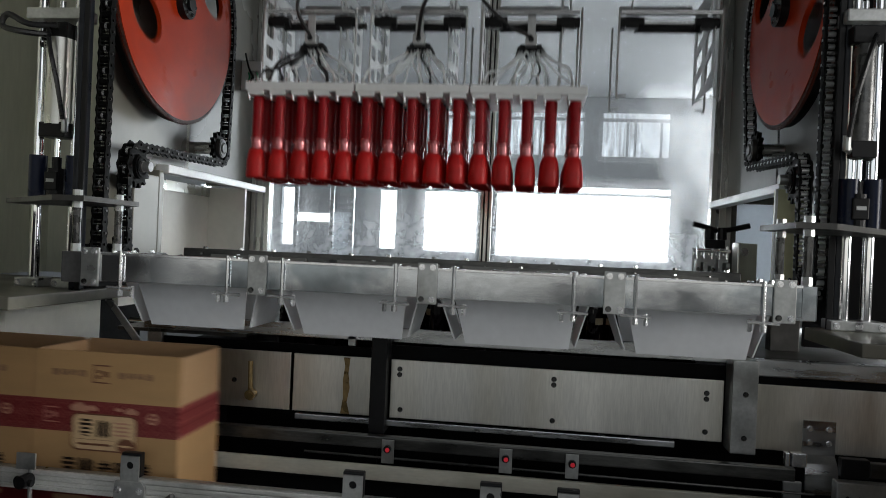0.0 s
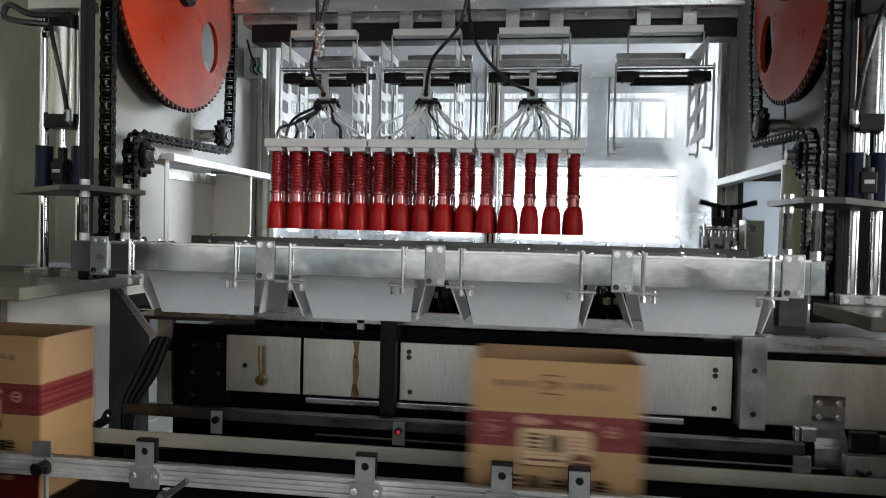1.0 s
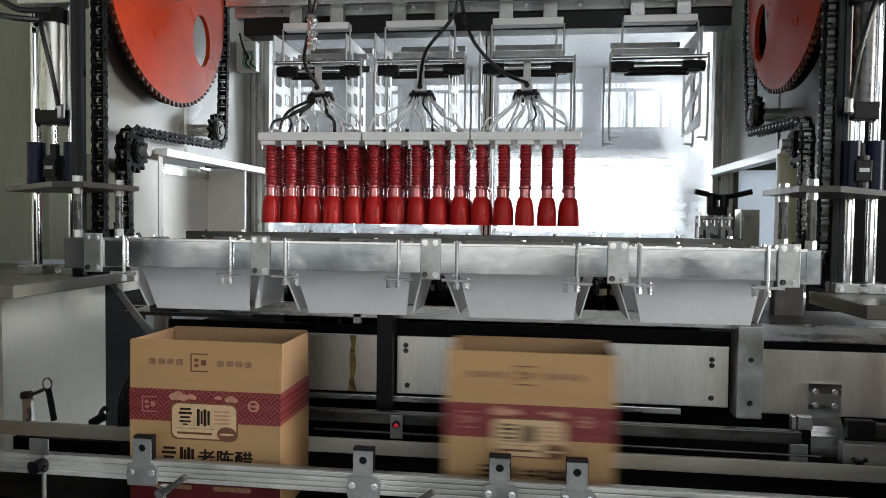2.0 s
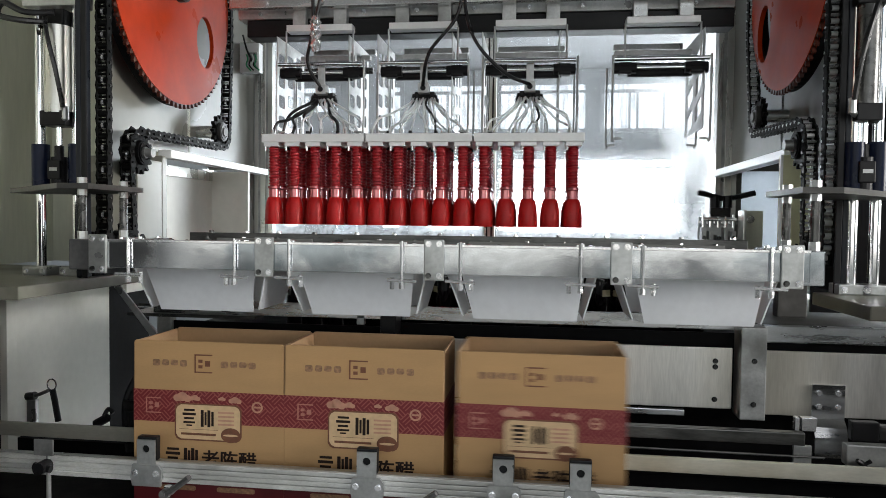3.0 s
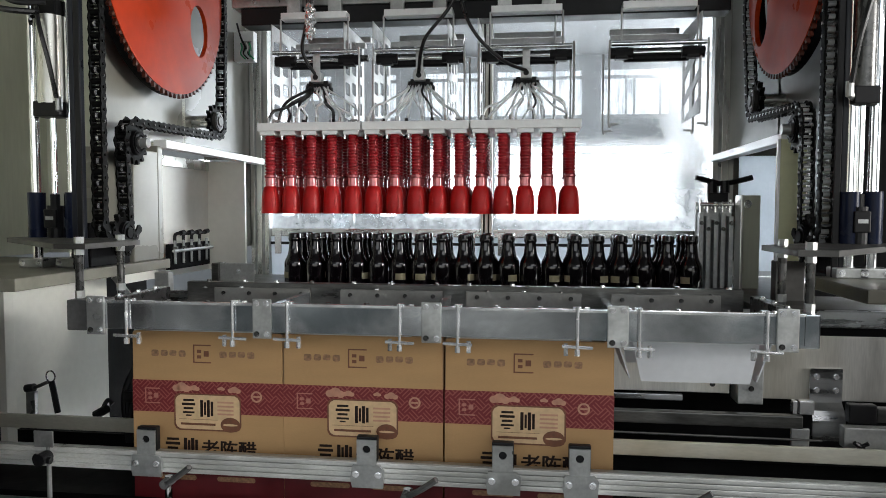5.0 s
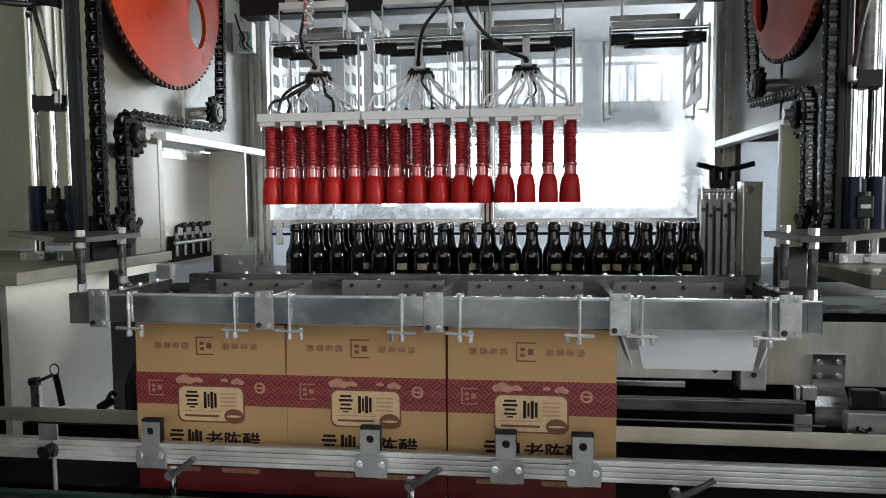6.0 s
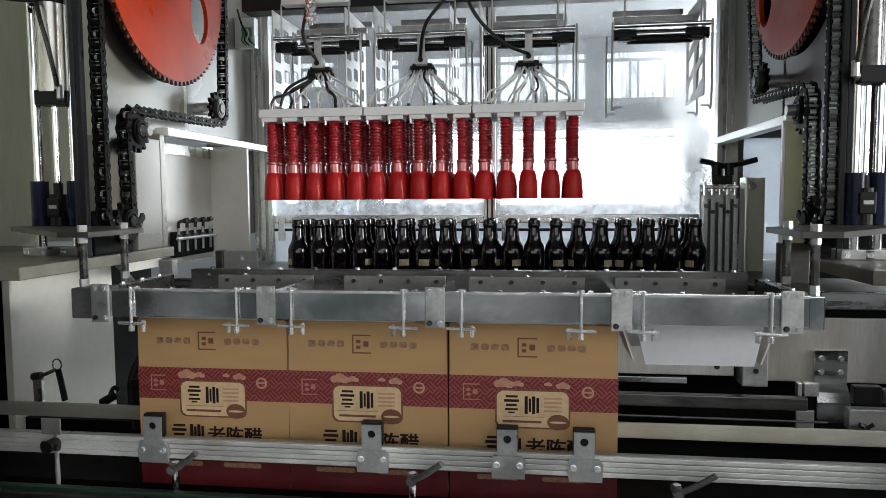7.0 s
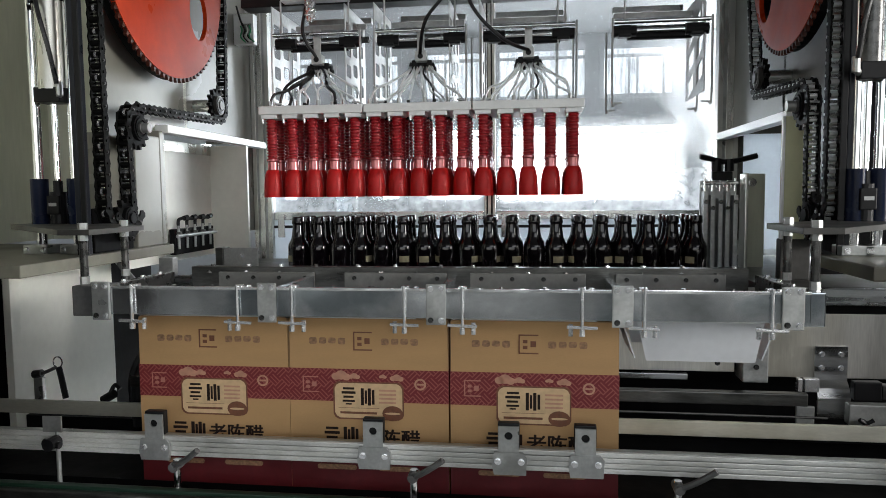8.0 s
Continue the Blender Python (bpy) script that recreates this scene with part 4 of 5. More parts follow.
def chain(name, x, pts):
    """Links along a path of (y, z) points at one x."""
    c = thing(name, "oily black roller chain with bright pins", "chain", "drive chains")
    P = [Vector((0, y, z)) for y, z in pts]
    d, n = 0.0, 0
    for a, b in zip(P, P[1:]):
        seg = (b - a).length
        if seg < 1e-5:
            continue
        way = (b - a) / seg
        ang = math.degrees(math.atan2(way.z, way.y))
        while d <= seg:
            q = a + way * d
            again("link", (LINKS if x < 1 else LINKS_GLINT)[n % 2], c, pose(x, q.y, q.z, ang, 0, 0))
            d, n = d + PITCH, n + 1
        d -= seg
    return c


def arc(cy, cz, r, a0, a1, n=10):
    return [(cy + r * math.cos(radians(a0 + (a1 - a0) * k / n)), cz + r * math.sin(radians(a0 + (a1 - a0) * k / n))) for k in range(n + 1)]


WHEELS = []


def drive(sx, x, cy, cz, r, idler, small, low, outer_y, hole_at):
    """The chain drive on one side wall."""
    w = thing("large_sprocket", "large orange painted chain wheel with a lightening hole", "sprocket", "chain wheels", at=pose(x, cy, cz))
    hs = [ring(0.226 * math.cos(a), 0.226 * math.sin(a), 0.087, 28, ru=0.062) for a in (hole_at, hole_at + math.pi)]
    bm = B()
    holed(bm, ring(0, 0, r - 0.012, 72), hs, "x", -0.007, 0.007)
    part("disc", bm, ORANGE, w)
    o = new("toothed_rim", sprocket_mesh("toothed_rim", r - 0.006, 88, 0.010, TEETH, [ring(0, 0, r - 0.02, 72)]))
    o.parent = w
    bm = B()
    holed(bm, ring(0, 0, r - 0.006, 72), [ring(0, 0, r - 0.05, 60)], "x", -sx * 0.03, -sx * 0.008)
    part("chain_track", bm, VOID, w)
    bm = B()
    rod(bm, (-0.03, 0, 0), (0.03, 0, 0), 0.045, 24)
    rod(bm, (0.02 * sx, 0, 0), (0.04 * sx, 0, 0), 0.02, 16)
    hb = part("hub", bm, BLACK, w, smooth=True)
    for k in range(6):
        a = k * math.pi / 3
        again("bolt", BOLT_DARK, hb, pose(0.031 * sx, 0.033 * math.cos(a), 0.033 * math.sin(a), 0, 90 * sx, 0))
    WHEELS.append(w)
    bm = B()
    rod(bm, (x, cy, cz), (x - sx * 0.09, cy, cz), 0.022)
    solid("wheel_axle", bm, CHROME, "steel axle of the chain wheel", "axle")
    for nm, (y, z), rr, tt in (("idler_sprocket", idler, 0.052, 12), ("corner_sprocket", small, 0.055, 14), ("lower_sprocket", low, 0.05, 12)):
        s = thing(nm, "small dark steel sprocket on a short shaft", "sprocket", "small sprockets", at=pose(x, y, z))
        q = new("toothed_disc", sprocket_mesh("toothed_disc", rr, tt, 0.014, CHAIN))
        q.parent = s
        bm = B()
        rod(bm, (0.0, 0, 0), (sx * 0.018, 0, 0), rr * 0.66, 20)
        part("bearing_cover", bm, TABLE if nm[0] == "i" else VOID, s, smooth=True)
        bm = B()
        holed(bm, ring(0, 0, rr * 0.55, 24), [ring(0, 0, rr * 0.42, 20)], "x", sx * 0.018, sx * 0.021)
        part("bearing_ring", bm, DULL if nm[0] == "i" else VOID, s)
        bm = B()
        rod(bm, (sx * 0.018, 0, 0), (sx * 0.024, 0, 0), rr * 0.3, 16)
        part("shaft_end", bm, VOID if nm[0] == "l" else DULL, s, smooth=True)
        bm = B()
        e = 1 if nm[0] == "c" else -1
        rod(bm, (0, 0, 0), (e * sx * (0.08 if e < 0 else 0.045), 0, 0), 0.022 if nm[0] == "i" else 0.014, 16)
        part("shaft", bm, ALU if nm[0] == "i" else PLATE, s, smooth=True)
    iy, iz = idler
    sy, sz = small
    ly, lz = low
    chain("drive_chain", x, [(ly - 0.055, lz), (ly + 0.0, lz - 0.055), (ly + 0.05, lz)][::-1])
    chain("drive_chain", x, [(ly + 0.02, lz), (sy - 0.058, sz - 0.04)] + arc(sy, sz, 0.06, 200, 80, 8) + [(iy - 0.02, iz - 0.054)] + arc(iy, iz, 0.054, 270, 360, 8) + [(cy + r + 0.002, cz - 0.1), (cy + r + 0.002, cz)] + arc(cy, cz, r + 0.002, 0, 180, 30))
    chain("lift_chain", x - sx * 0.004, [(outer_y, 2.65), (outer_y, lz + 0.02), (outer_y + 0.03, lz - 0.03)])
    a, b = sorted((x - sx * 0.022, x - sx * 0.034))
    solid("chain_guard", box(B(), a, b, outer_y - 0.02, low[0] + 0.07, 1.2845, 1.405, 0.004), VOID, "black oily guard plate behind the lower sprocket", "guard plate")
    cc = thing("chain_channel", "dark blue steel channel strip beside the lift chain", "channel", "chain channels")
    reach = 0.075 if sx > 0 else 0.044
    a, b = sorted((x - sx * 0.02, x - sx * 0.035))
    part("strip", box(B(), a, b, outer_y - reach, outer_y - 0.032, 1.284, 2.7, 0.003), CHANNEL, cc)
    a, b = sorted((x - sx * 0.005, x - sx * 0.0195))
    part("lip", box(B(), a, b, outer_y - reach, outer_y - reach + 0.007, 1.284, 2.7, 0.002), BLACK, cc)


# The picking carriage
def gripper_meshes():
    """Ribbed spring sleeve, clear collar with a flange and a bell cup, hung from the socket."""
    bm = B()
    pr = [(0.0148, 0.0)]
    n = 13
    for k in range(n):
        z = -0.012 - k * 0.0104
        pr += [(0.0148, z), (0.0182, z - 0.0016), (0.0182, z - 0.0044), (0.0148, z - 0.006)]
    pr.append((0.0148, -0.15))
    lathe(bm, pr, 14)
    a = finish(bm, "spring_sleeve", RED, True)
    bm = B()
    lathe(bm, [(0.014, -0.134), (0.0205, -0.137), (0.0212, -0.143), (0.0175, -0.146), (0.0172, -0.178), (0.0185, -0.186)], 18)
    b = finish(bm, "collar", RED_SLEEVE, True)
    bm = B()
    lathe(bm, [(0.0185, -0.180), (0.0215, -0.183), (0.0255, -0.195), (0.0288, -0.215), (0.0302, -0.240), (0.0308, -0.2675), (0.0300, -0.2695), (0.0275, -0.266), (0.022, -0.21)], 20)
    c = finish(bm, "bell_cup", RED_CUP, True)
    return a, b, c


def carriage():
    g = thing("picking_carriage", "carriage with three rows of red bottle grippers and hoses", "gripper carriage")
    sl, co, be = gripper_meshes()
    bm = B()
    box(bm, 0, 0.05, -0.01, 0.06, -0.012, 0.002, 0.001)
    tab = finish(bm, "mount_tab", WHITE_ALU)
    bm = B()
    lathe(bm, [(0.012, 0.0), (0.016, -0.004), (0.016, -0.016), (0.012, -0.02)], 12)
    neck = finish(bm, "socket", BLACK)
    pin = finish(rod(B(), (0, 0, -0.012), (0, 0, 0.006), 0.0045, 8), "tab_screw", ZINC)
    for i in range(3):
        c = 0.168 + 0.349 * i
        h = part("head_bar", box(B(), c - 0.172, c + 0.172, 0.67, 0.955, 1.692, 1.719, 0.002), WHITE_ALU, g)
        for r in range(4):
            for k in range(5):
                x, y = c + (k - 2) * 0.0702, 0.705 + 0.07 * r
                if r == 0:
                    mt = again("mount_tab", tab, h, pose(x - 0.025, y - 0.02, 1.691))
                    again("tab_screw", pin, mt, pose(0.004, -0.004, -0.014))
                again("socket", neck, g, pose(x, y, 1.700))
                again("spring_sleeve", sl, g, pose(x, y, 1.688))
                again("collar", co, g, pose(x, y, 1.6865))
                again("bell_cup", be, g, pose(x, y, 1.694))
        # hub, its strap and the fan of hoses
        bm = B()
        box(bm, c - 0.012, c + 0.012, 0.765, 0.772, 1.88, 1.978, 0.001)
        part("strap", bm, SLOTTED, g)
        bm = B()
        box(bm, c - 0.018, c + 0.018, 0.755, 0.795, 1.862, 1.895, 0.003)
        part("manifold", bm, SLOTTED, g)
        part("port", rod(B(), (c, 0.7548, 1.878), (c, 0.752, 1.878), 0.009, 12), BLACK, g)
        bm = B()
        box(bm, c - 0.034, c + 0.034, 0.785, 0.84, 1.848, 1.872, 0.004)
        for k in range(-4, 5):
            rod(bm, (c + k * 0.009, 0.79, 1.855 + 0.004 * (k % 3)), (c + k * 0.0105, 0.785, 1.834 + 0.008 * (k % 2)), 0.0055, 8)
        for k in range(-3, 4):
            rod(bm, (c + k * 0.014, 0.80, 1.83), (c + k * 0.014, 0.80, 1.85), 0.005, 8)
        part("valve_block", bm, BLACK, g)
        for k in range(15):
            s = -1 + k / 7.0 + random.uniform(-0.09, 0.09)
            tx = c + s * 0.148 + random.uniform(-0.012, 0.012)
            bm = B()
            y = 0.70 + 0.055 * (k % 4)
            up = random.uniform(-0.02, 0.022)
            dark = i == 0 and k < 4 or k == 9
            tube(bm, [(c + s * 0.036, 0.79, 1.852), (c + s * 0.045 + random.uniform(-0.014, 0.014), 0.765, 1.825 + up * 0.6), (c + s * 0.10 + random.uniform(-0.014, 0.014), 0.75, 1.785 + up), (tx - s * 0.014, y + 0.01, 1.764 + up * 0.7), (tx, y, 1.724)], 0.0052 if dark and i == 0 else 0.0038, 7, 5)
            part("air_hose", bm, RUBBER if dark else HOSE, g, smooth=True)
            bm = B()
            rod(bm, (tx, y, 1.722), (tx, y, 1.738), 0.006, 8)
            part("hose_fitting", bm, BLACK if k % 2 else PLATE, g)
    for i in range(4):
        c = 0.168 + 0.349 * i if i < 3 else 1.277
        bm = B()
        box(bm, c - 0.112, c + 0.112, 0.735, 0.78, 2.066, 2.088, 0.002)
        part("top_bar", bm, WHITE_ALU, g)
        for dx in (-0.07, 0.07):
            bm = B()
            box(bm, c + dx - 0.022, c + dx + 0.022, 0.74, 0.77, 2.088, 2.14, 0.002)
            part("hanger_block", bm, PLATE, g)
        for dz, dy in ((0.0, 0.0), (-0.022, 0.03)):
            bm = B()
            rod(bm, (c - 0.145, 0.75 + dy, 1.96 + dz), (c + 0.145, 0.75 + dy, 1.96 + dz), 0.0072, 10)
            part("slide_rod", bm, CHROME, g, smooth=True)
        for dx in (-0.11, 0.11):
            bm = B()
            box(bm, c + dx - 0.02, c + dx + 0.02, 0.765, 0.80, 1.917, 1.954, 0.004)
            rod(bm, (c + dx - 0.035, 0.78, 1.937), (c + dx + 0.035, 0.78, 1.937), 0.018, 12)
            part("slide_clamp", bm, BLACK, g)
        bm = B()
        rod(bm, (c - 0.1, 0.80, 1.927), (c + 0.1, 0.80, 1.927), 0.015, 12)
        part("air_cylinder", bm, BLACK, g)
        for dx in (-0.115, 0.115):
            bm = B()
            rod(bm, (c + dx, 0.745, 1.962), (c + dx, 0.745, 2.07), 0.003, 8)
            part("tie_rod", bm, SLOTTED, g)
        # slotted side plates
        for dx in ((-0.158, 0.092) if i < 3 else (0.132,)):
            bm = B()
            holes = []
            for r in range(4 if i < 3 else 3):
                for q in range(3 if i < 3 else 0):
                    holes.append(rounded(0.785 + q * 0.087, 0.843 + q * 0.087, 1.755 + r * 0.07 + q * 0.013, 1.798 + r * 0.07 + q * 0.013, 0.01, 3))
                if i == 3:
                    for y0 in (0.80, 0.93):
                        z0 = 1.80 + r * 0.085 - (y0 - 0.8) * 0.2
                        holes.append([(y0, z0), (y0 + 0.085, z0 - 0.025), (y0 + 0.085, z0 + 0.03), (y0, z0 + 0.055)])
            holed(bm, [(0.77, 1.745), (1.05, 1.745), (1.05, 2.06), (0.77, 2.06)], holes, "x", c + dx, c + dx + 0.003)
            part("slotted_plate", bm, SLOTTED, g)
        for dx, y in ((-0.15, 0.75), (0.15, 0.75), (-0.15, 0.95), (0.15, 0.95)):
            bm = B()
            e = 0.03 * (1 if dx < 0 else -1)
            low = 1.735 if i < 3 else 1.71
            tube(bm, [(c + dx, y, 1.972), (c + dx, y, low + 0.01), (c + dx + e * 0.3, y, low), (c + dx + e, y, low)], 0.0035, 7, 4)
            part("hook_rod", bm, SLOTTED, g, smooth=True)
    bm = B()
    box(bm, -0.13, 1.5, 0.70, 0.73, 2.137, 2.19, 0.003)
    part("cross_beam", bm, ALU, g)
    for k in range(9):
        bolt(g, 0.0 + 0.175 * k, 0.699, 2.15 + 0.02 * (k % 2), "y")
    for x in (0.3, 1.1):
        part("lift_arm", box(B(), x - 0.028, x + 0.028, 0.70, 0.73, 2.19, 2.95, 0.003), ALU, g)
    # The beam's black also stands for the shadow between the bays
    bm = B()
    box(bm, -0.10, 1.5, 0.78, 0.86, 2.062, 2.12, 0.004)
    part("dark_beam", bm, BLACK, g)
    gb = part("bolted_beam", box(B(), -0.13, 1.5, 0.775, 0.86, 2.1205, 2.165, 0.003), PLATE, g)
    for x in (-0.05, 0.31, 0.49, 0.68, 0.86, 1.03, 1.2, 1.38):
        bolt(gb, x, 0.774, 2.138, "y")
    for i in range(4):
        c = 0.168 + 0.349 * i if i < 3 else 1.277
        part("rear_bar", box(B(), c - 0.128, c + 0.128, 0.93, 0.955, 2.012, 2.03, 0.003), SLOTTED, g)
        part("rear_shaft", rod(B(), (c - 0.128, 0.98, 1.985), (c + 0.128, 0.98, 1.985), 0.012, 12), BLACKED, g, smooth=True)
        part("rear_beam", box(B(), c - 0.12, c + 0.12, 1.05, 1.08, 2.06, 2.08, 0.003), PLATE, g)
        part("rear_cylinder", rod(B(), (c - 0.06, 0.86, 1.947), (c + 0.06, 0.86, 1.947), 0.016, 12), BLACKED, g, smooth=True)
    for pts, r in (([(0.168, 0.76, 1.885), (0.135, 0.72, 1.96), (0.16, 0.70, 2.08), (0.15, 0.7, 2.3)], 0.0058), ([(0.517, 0.75, 1.885), (0.545, 0.70, 1.98), (0.64, 0.68, 2.10), (0.66, 0.68, 2.3)], 0.0058), ([(0.866, 0.755, 1.885), (0.79, 0.70, 1.91), (0.70, 0.68, 2.0), (0.66, 0.69, 2.12), (0.66, 0.7, 2.3)], 0.0058), ([(0.17, 0.69, 2.08), (0.195, 0.69, 2.2), (0.2, 0.7, 2.3)], 0.0065)):
        bm = B()
        tube(bm, pts, r, 10, 8)
        part("supply_hose", bm, RUBBER, g, smooth=True)
    bm = B()
    lathe(bm, [(0.008, 1.985)] + [(0.011 + 0.007 * ((k * 7) % 5) / 4, 1.992 + 0.0075 * k) for k in range(14)] + [(0.009, 2.1)], 15, (0.172, 0.69, 0))
    for v in bm.verts:
        v.co += Vector((random.uniform(-0.003, 0.003), random.uniform(-0.003, 0.003), random.uniform(-0.003, 0.003)))
    part("hose_wrap", bm, ZINC, g, "crinkled silver tape")
    return g


# Bottles
def bottle_mesh():
    bm = B()
    lathe(bm, [(0.028, 0), (0.0335, 0.004), (0.0342, 0.02), (0.0342, 0.163), (0.0336, 0.171), (0.0308, 0.180), (0.0262, 0.188), (0.0226, 0.197), (0.0204, 0.208), (0.0186, 0.224), (0.0172, 0.238), (0.0172, 0.2405), (0.0194, 0.2425), (0.0202, 0.2475), (0.0198, 0.2525), (0.0188, 0.2545), (0.0192, 0.262), (0.0180, 0.2655), (0.0150, 0.266), (0.0138, 0.262), (0.0125, 0.24)], 24)
    return finish(bm, "bottle", GLASS, True)


def bottles():
    bm = B()
    vs = [[bm.verts.new((0.0346 * math.cos(q * 0.16), 0.0346 * math.sin(q * 0.16), z)) for q in range(-3, 4)] for z in (0.12, 0.14)]
    for q in range(6):
        bm.faces.new((vs[0][q], vs[0][q + 1], vs[1][q + 1], vs[1][q]))
    lab = finish(bm, "label_strip", CAP, True)
    me = bottle_mesh()
    for i in range(19):
        for r in range(3):
            x, y = 0.125 + 0.0704 * i + random.uniform(-0.0008, 0.0008), 0.765 + 0.07 * r + random.uniform(-0.0006, 0.0006)
            b = tagged(new("bottle", me), "dark brown glass vinegar bottle on the infeed table", "bottle", "bottles on the infeed table")
            b.matrix_basis = pose(x, y, 1.097, 0, 0, random.uniform(140, 400))
            again("neck_label", lab, b, pose(0, 0, 0))


# Cartons
CW, CD, CH = 0.357, 0.20, 0.385
BASE_Z = 0.78


def print_piece(c, name, outline, material, d, label=""):
    bm = B()
    prism(bm, outline, "y", -d, 0.0002)
    return part(name, bm, material, c, label)


def lettering(body, size, x, z, material, c):
    cu = bpy.data.curves.new("lettering", "FONT")
    cu.body, cu.size, cu.resolution_u, cu.offset = body, size, 2, 0.0003
    t = new("lettering", cu)
    bpy.context.view_layer.update()
    me = bpy.data.meshes.new_from_object(t.evaluated_get(bpy.context.evaluated_depsgraph_get()))
    bpy.data.objects.remove(t)
    bm = B()
    for k, (dx, dy) in enumerate(((0, 0), (0.0011, 0.0003), (0.0005, -0.0005), (0.0016, 0))):
        n0 = len(bm.verts)
        bm.from_mesh(me)
        bm.verts.ensure_lookup_table()
        bmesh.ops.translate(bm, verts=bm.verts[n0:], vec=(dx, dy, 0.00004 * k))
    bm.to_mesh(me)
    bm.free()
    me.materials.clear()
    me.materials.append(material)
    ob = new("lettering", me)
    ob.parent = c
    ob.matrix_local = pose(x, -0.0013, z, 90, 0, 0)
    return ob


def glyph_bars(c, name, x, z, w, h, material, d, form):
    """A plain printed mark."""
    bm = B()
    def stroke(u0, v0, u1, v1, t, e):
        a, b = Vector((x + w * u0, z + h * v0)), Vector((x + w * u1, z + h * v1))
        s = (b - a).normalized().orthogonal() * h * t
        prism(bm, [(a + s)[:], (b + s)[:], (b - s)[:], (a - s)[:]], "y", -d - e, 0.0002)
    if form:
        rows = ((0.14, 0.02, 0.14, 0.98, 0.085), (0.38, 0.12, 0.38, 0.86, 0.06), (0.62, 0.02, 0.62, 0.98, 0.085), (0.88, 0.08, 0.88, 0.9, 0.07))
    else:
        rows = ((0.12, 0.9, 0.9, 0.9, 0.06), (0.02, 0.67, 0.98, 0.67, 0.07), (0.14, 0.43, 0.84, 0.43, 0.06), (0.08, 0.2, 0.92, 0.2, 0.055), (0.3, 0.03, 0.7, 0.03, 0.04))
    for k, s in enumerate(rows):
        stroke(*s, 0.00003 * k)
    return part(name, bm, material, c)


def carton_proto():
    c = thing("carton", "open kraft carton with a red patterned printed band", "carton", "cartons on the conveyor")
    t = 0.004
    bm = B()
    hb = 0.27
    box(bm, 0, CW, 0, t, 0, hb)
    part("front_wall", bm, CARTON, c)
    part("back_wall", box(B(), 0, CW, CD - t, CD, 0, hb), CARTON, c)
    part("side_wall", box(B(), 0, t, t, CD - t, 0, hb), CARTON, c)
    part("side_wall", box(B(), CW - t, CW, t, CD - t, 0, hb), CARTON, c)
    part("bottom", box(B(), t, CW - t, t, CD - t, 0, t), CARTON, c)
    for y0 in (0.0, CD - t):
        bm = B()
        prism(bm, [(0.0015, hb), (CW - 0.0015, hb)] + [(CW - 0.002 - 0.006 * (1 - math.cos(radians(a))), CH - 0.006 + 0.006 * math.sin(radians(a))) for a in (0, 30, 60, 90)] + [(0.002 + 0.006 * (1 - math.sin(radians(a))), CH - 0.006 + 0.006 * math.cos(radians(a))) for a in (0, 30, 60, 90)], "y", y0, y0 + t)
        f = part("flap", bm, CARTON, c)
        if y0:
            f.data.materials[0] = CARTON_IN
    for x0 in (0.0, CW - t):
        bm = B()
        prism(bm, [(t + 0.001, hb), (CD - t - 0.001, hb), (CD - t - 0.004, CH - 0.003), (t + 0.004, CH - 0.003)], "x", x0, x0 + t)
        part("flap", bm, CARTON_IN, c)
    zb0, zb1 = 0.200, 0.273
    bm = B()
    box(bm, 0, CW, -0.0005, 0.0002, zb0, zb1)
    part("printed_band", bm, FRET, c, "dark red fret pattern band")
    part("printed_band", box(B(), -0.0005, 0.0002, 0, CD, zb0, zb1), FRET, c)
    part("printed_band", box(B(), CW - 0.0002, CW + 0.0005, 0, CD, zb0, zb1), FRET, c)
    bm = B()
    box(bm, 0, CW, -0.0005, 0.0002, 0.0, 0.062)
    part("lower_band", bm, SHADED_RED, c, "red band at the foot, darkened for the shadow of the rail")
    for x0 in (0.06, 0.2):
        print_piece(c, "foot_print", rounded(x0, x0 + 0.09, 0.045, 0.056, 0.005, 3), FADED, 0.0009)
    # plaque with notched corners
    px, pz, pw, ph = 0.103, 0.1635, 0.152, 0.078
    n = 0.012
    def notch(a0, a1, b0, b1, n):
        return [(a0 + n, b0), (a1 - n, b0), (a1 - n * 0.35, b0 + n * 0.35), (a1, b0 + n), (a1, b1 - n), (a1 - n * 0.35, b1 - n * 0.35), (a1 - n, b1), (a0 + n, b1), (a0 + n * 0.35, b1 - n * 0.35), (a0, b1 - n), (a0, b0 + n), (a0 + n * 0.35, b0 + n * 0.35)]
    print_piece(c, "plaque_rim", notch(px - 0.0035, px + pw + 0.0035, pz - 0.0035, pz + ph + 0.0035, n), BROWN, 0.0008)
    print_piece(c, "plaque", notch(px, px + pw, pz, pz + ph, n), PALE, 0.0011)
    glyph_bars(c, "printed_mark", px + 0.015, pz + 0.030, 0.033, 0.040, INK, 0.0014, 0)
    glyph_bars(c, "printed_mark", px + 0.058, pz + 0.028, 0.033, 0.040, INK, 0.0014, 1)
    for k in range(4):
        print_piece(c, "text_bar", [(px + 0.10, pz + 0.034 + k * 0.009), (px + 0.138, pz + 0.034 + k * 0.009), (px + 0.138, pz + 0.038 + k * 0.009), (px + 0.10, pz + 0.038 + k * 0.009)], PINK, 0.0013)
    print_piece(c, "text_bar", [(px + 0.012, pz + 0.009), (px + 0.095, pz + 0.009), (px + 0.095, pz + 0.014), (px + 0.012, pz + 0.014)], BROWN, 0.0013)
    print_piece(c, "text_bar", [(px + 0.008, pz + 0.022), (px + 0.1, pz + 0.022), (px + 0.1, pz + 0.0228), (px + 0.008, pz + 0.0228)], BROWN, 0.0013)
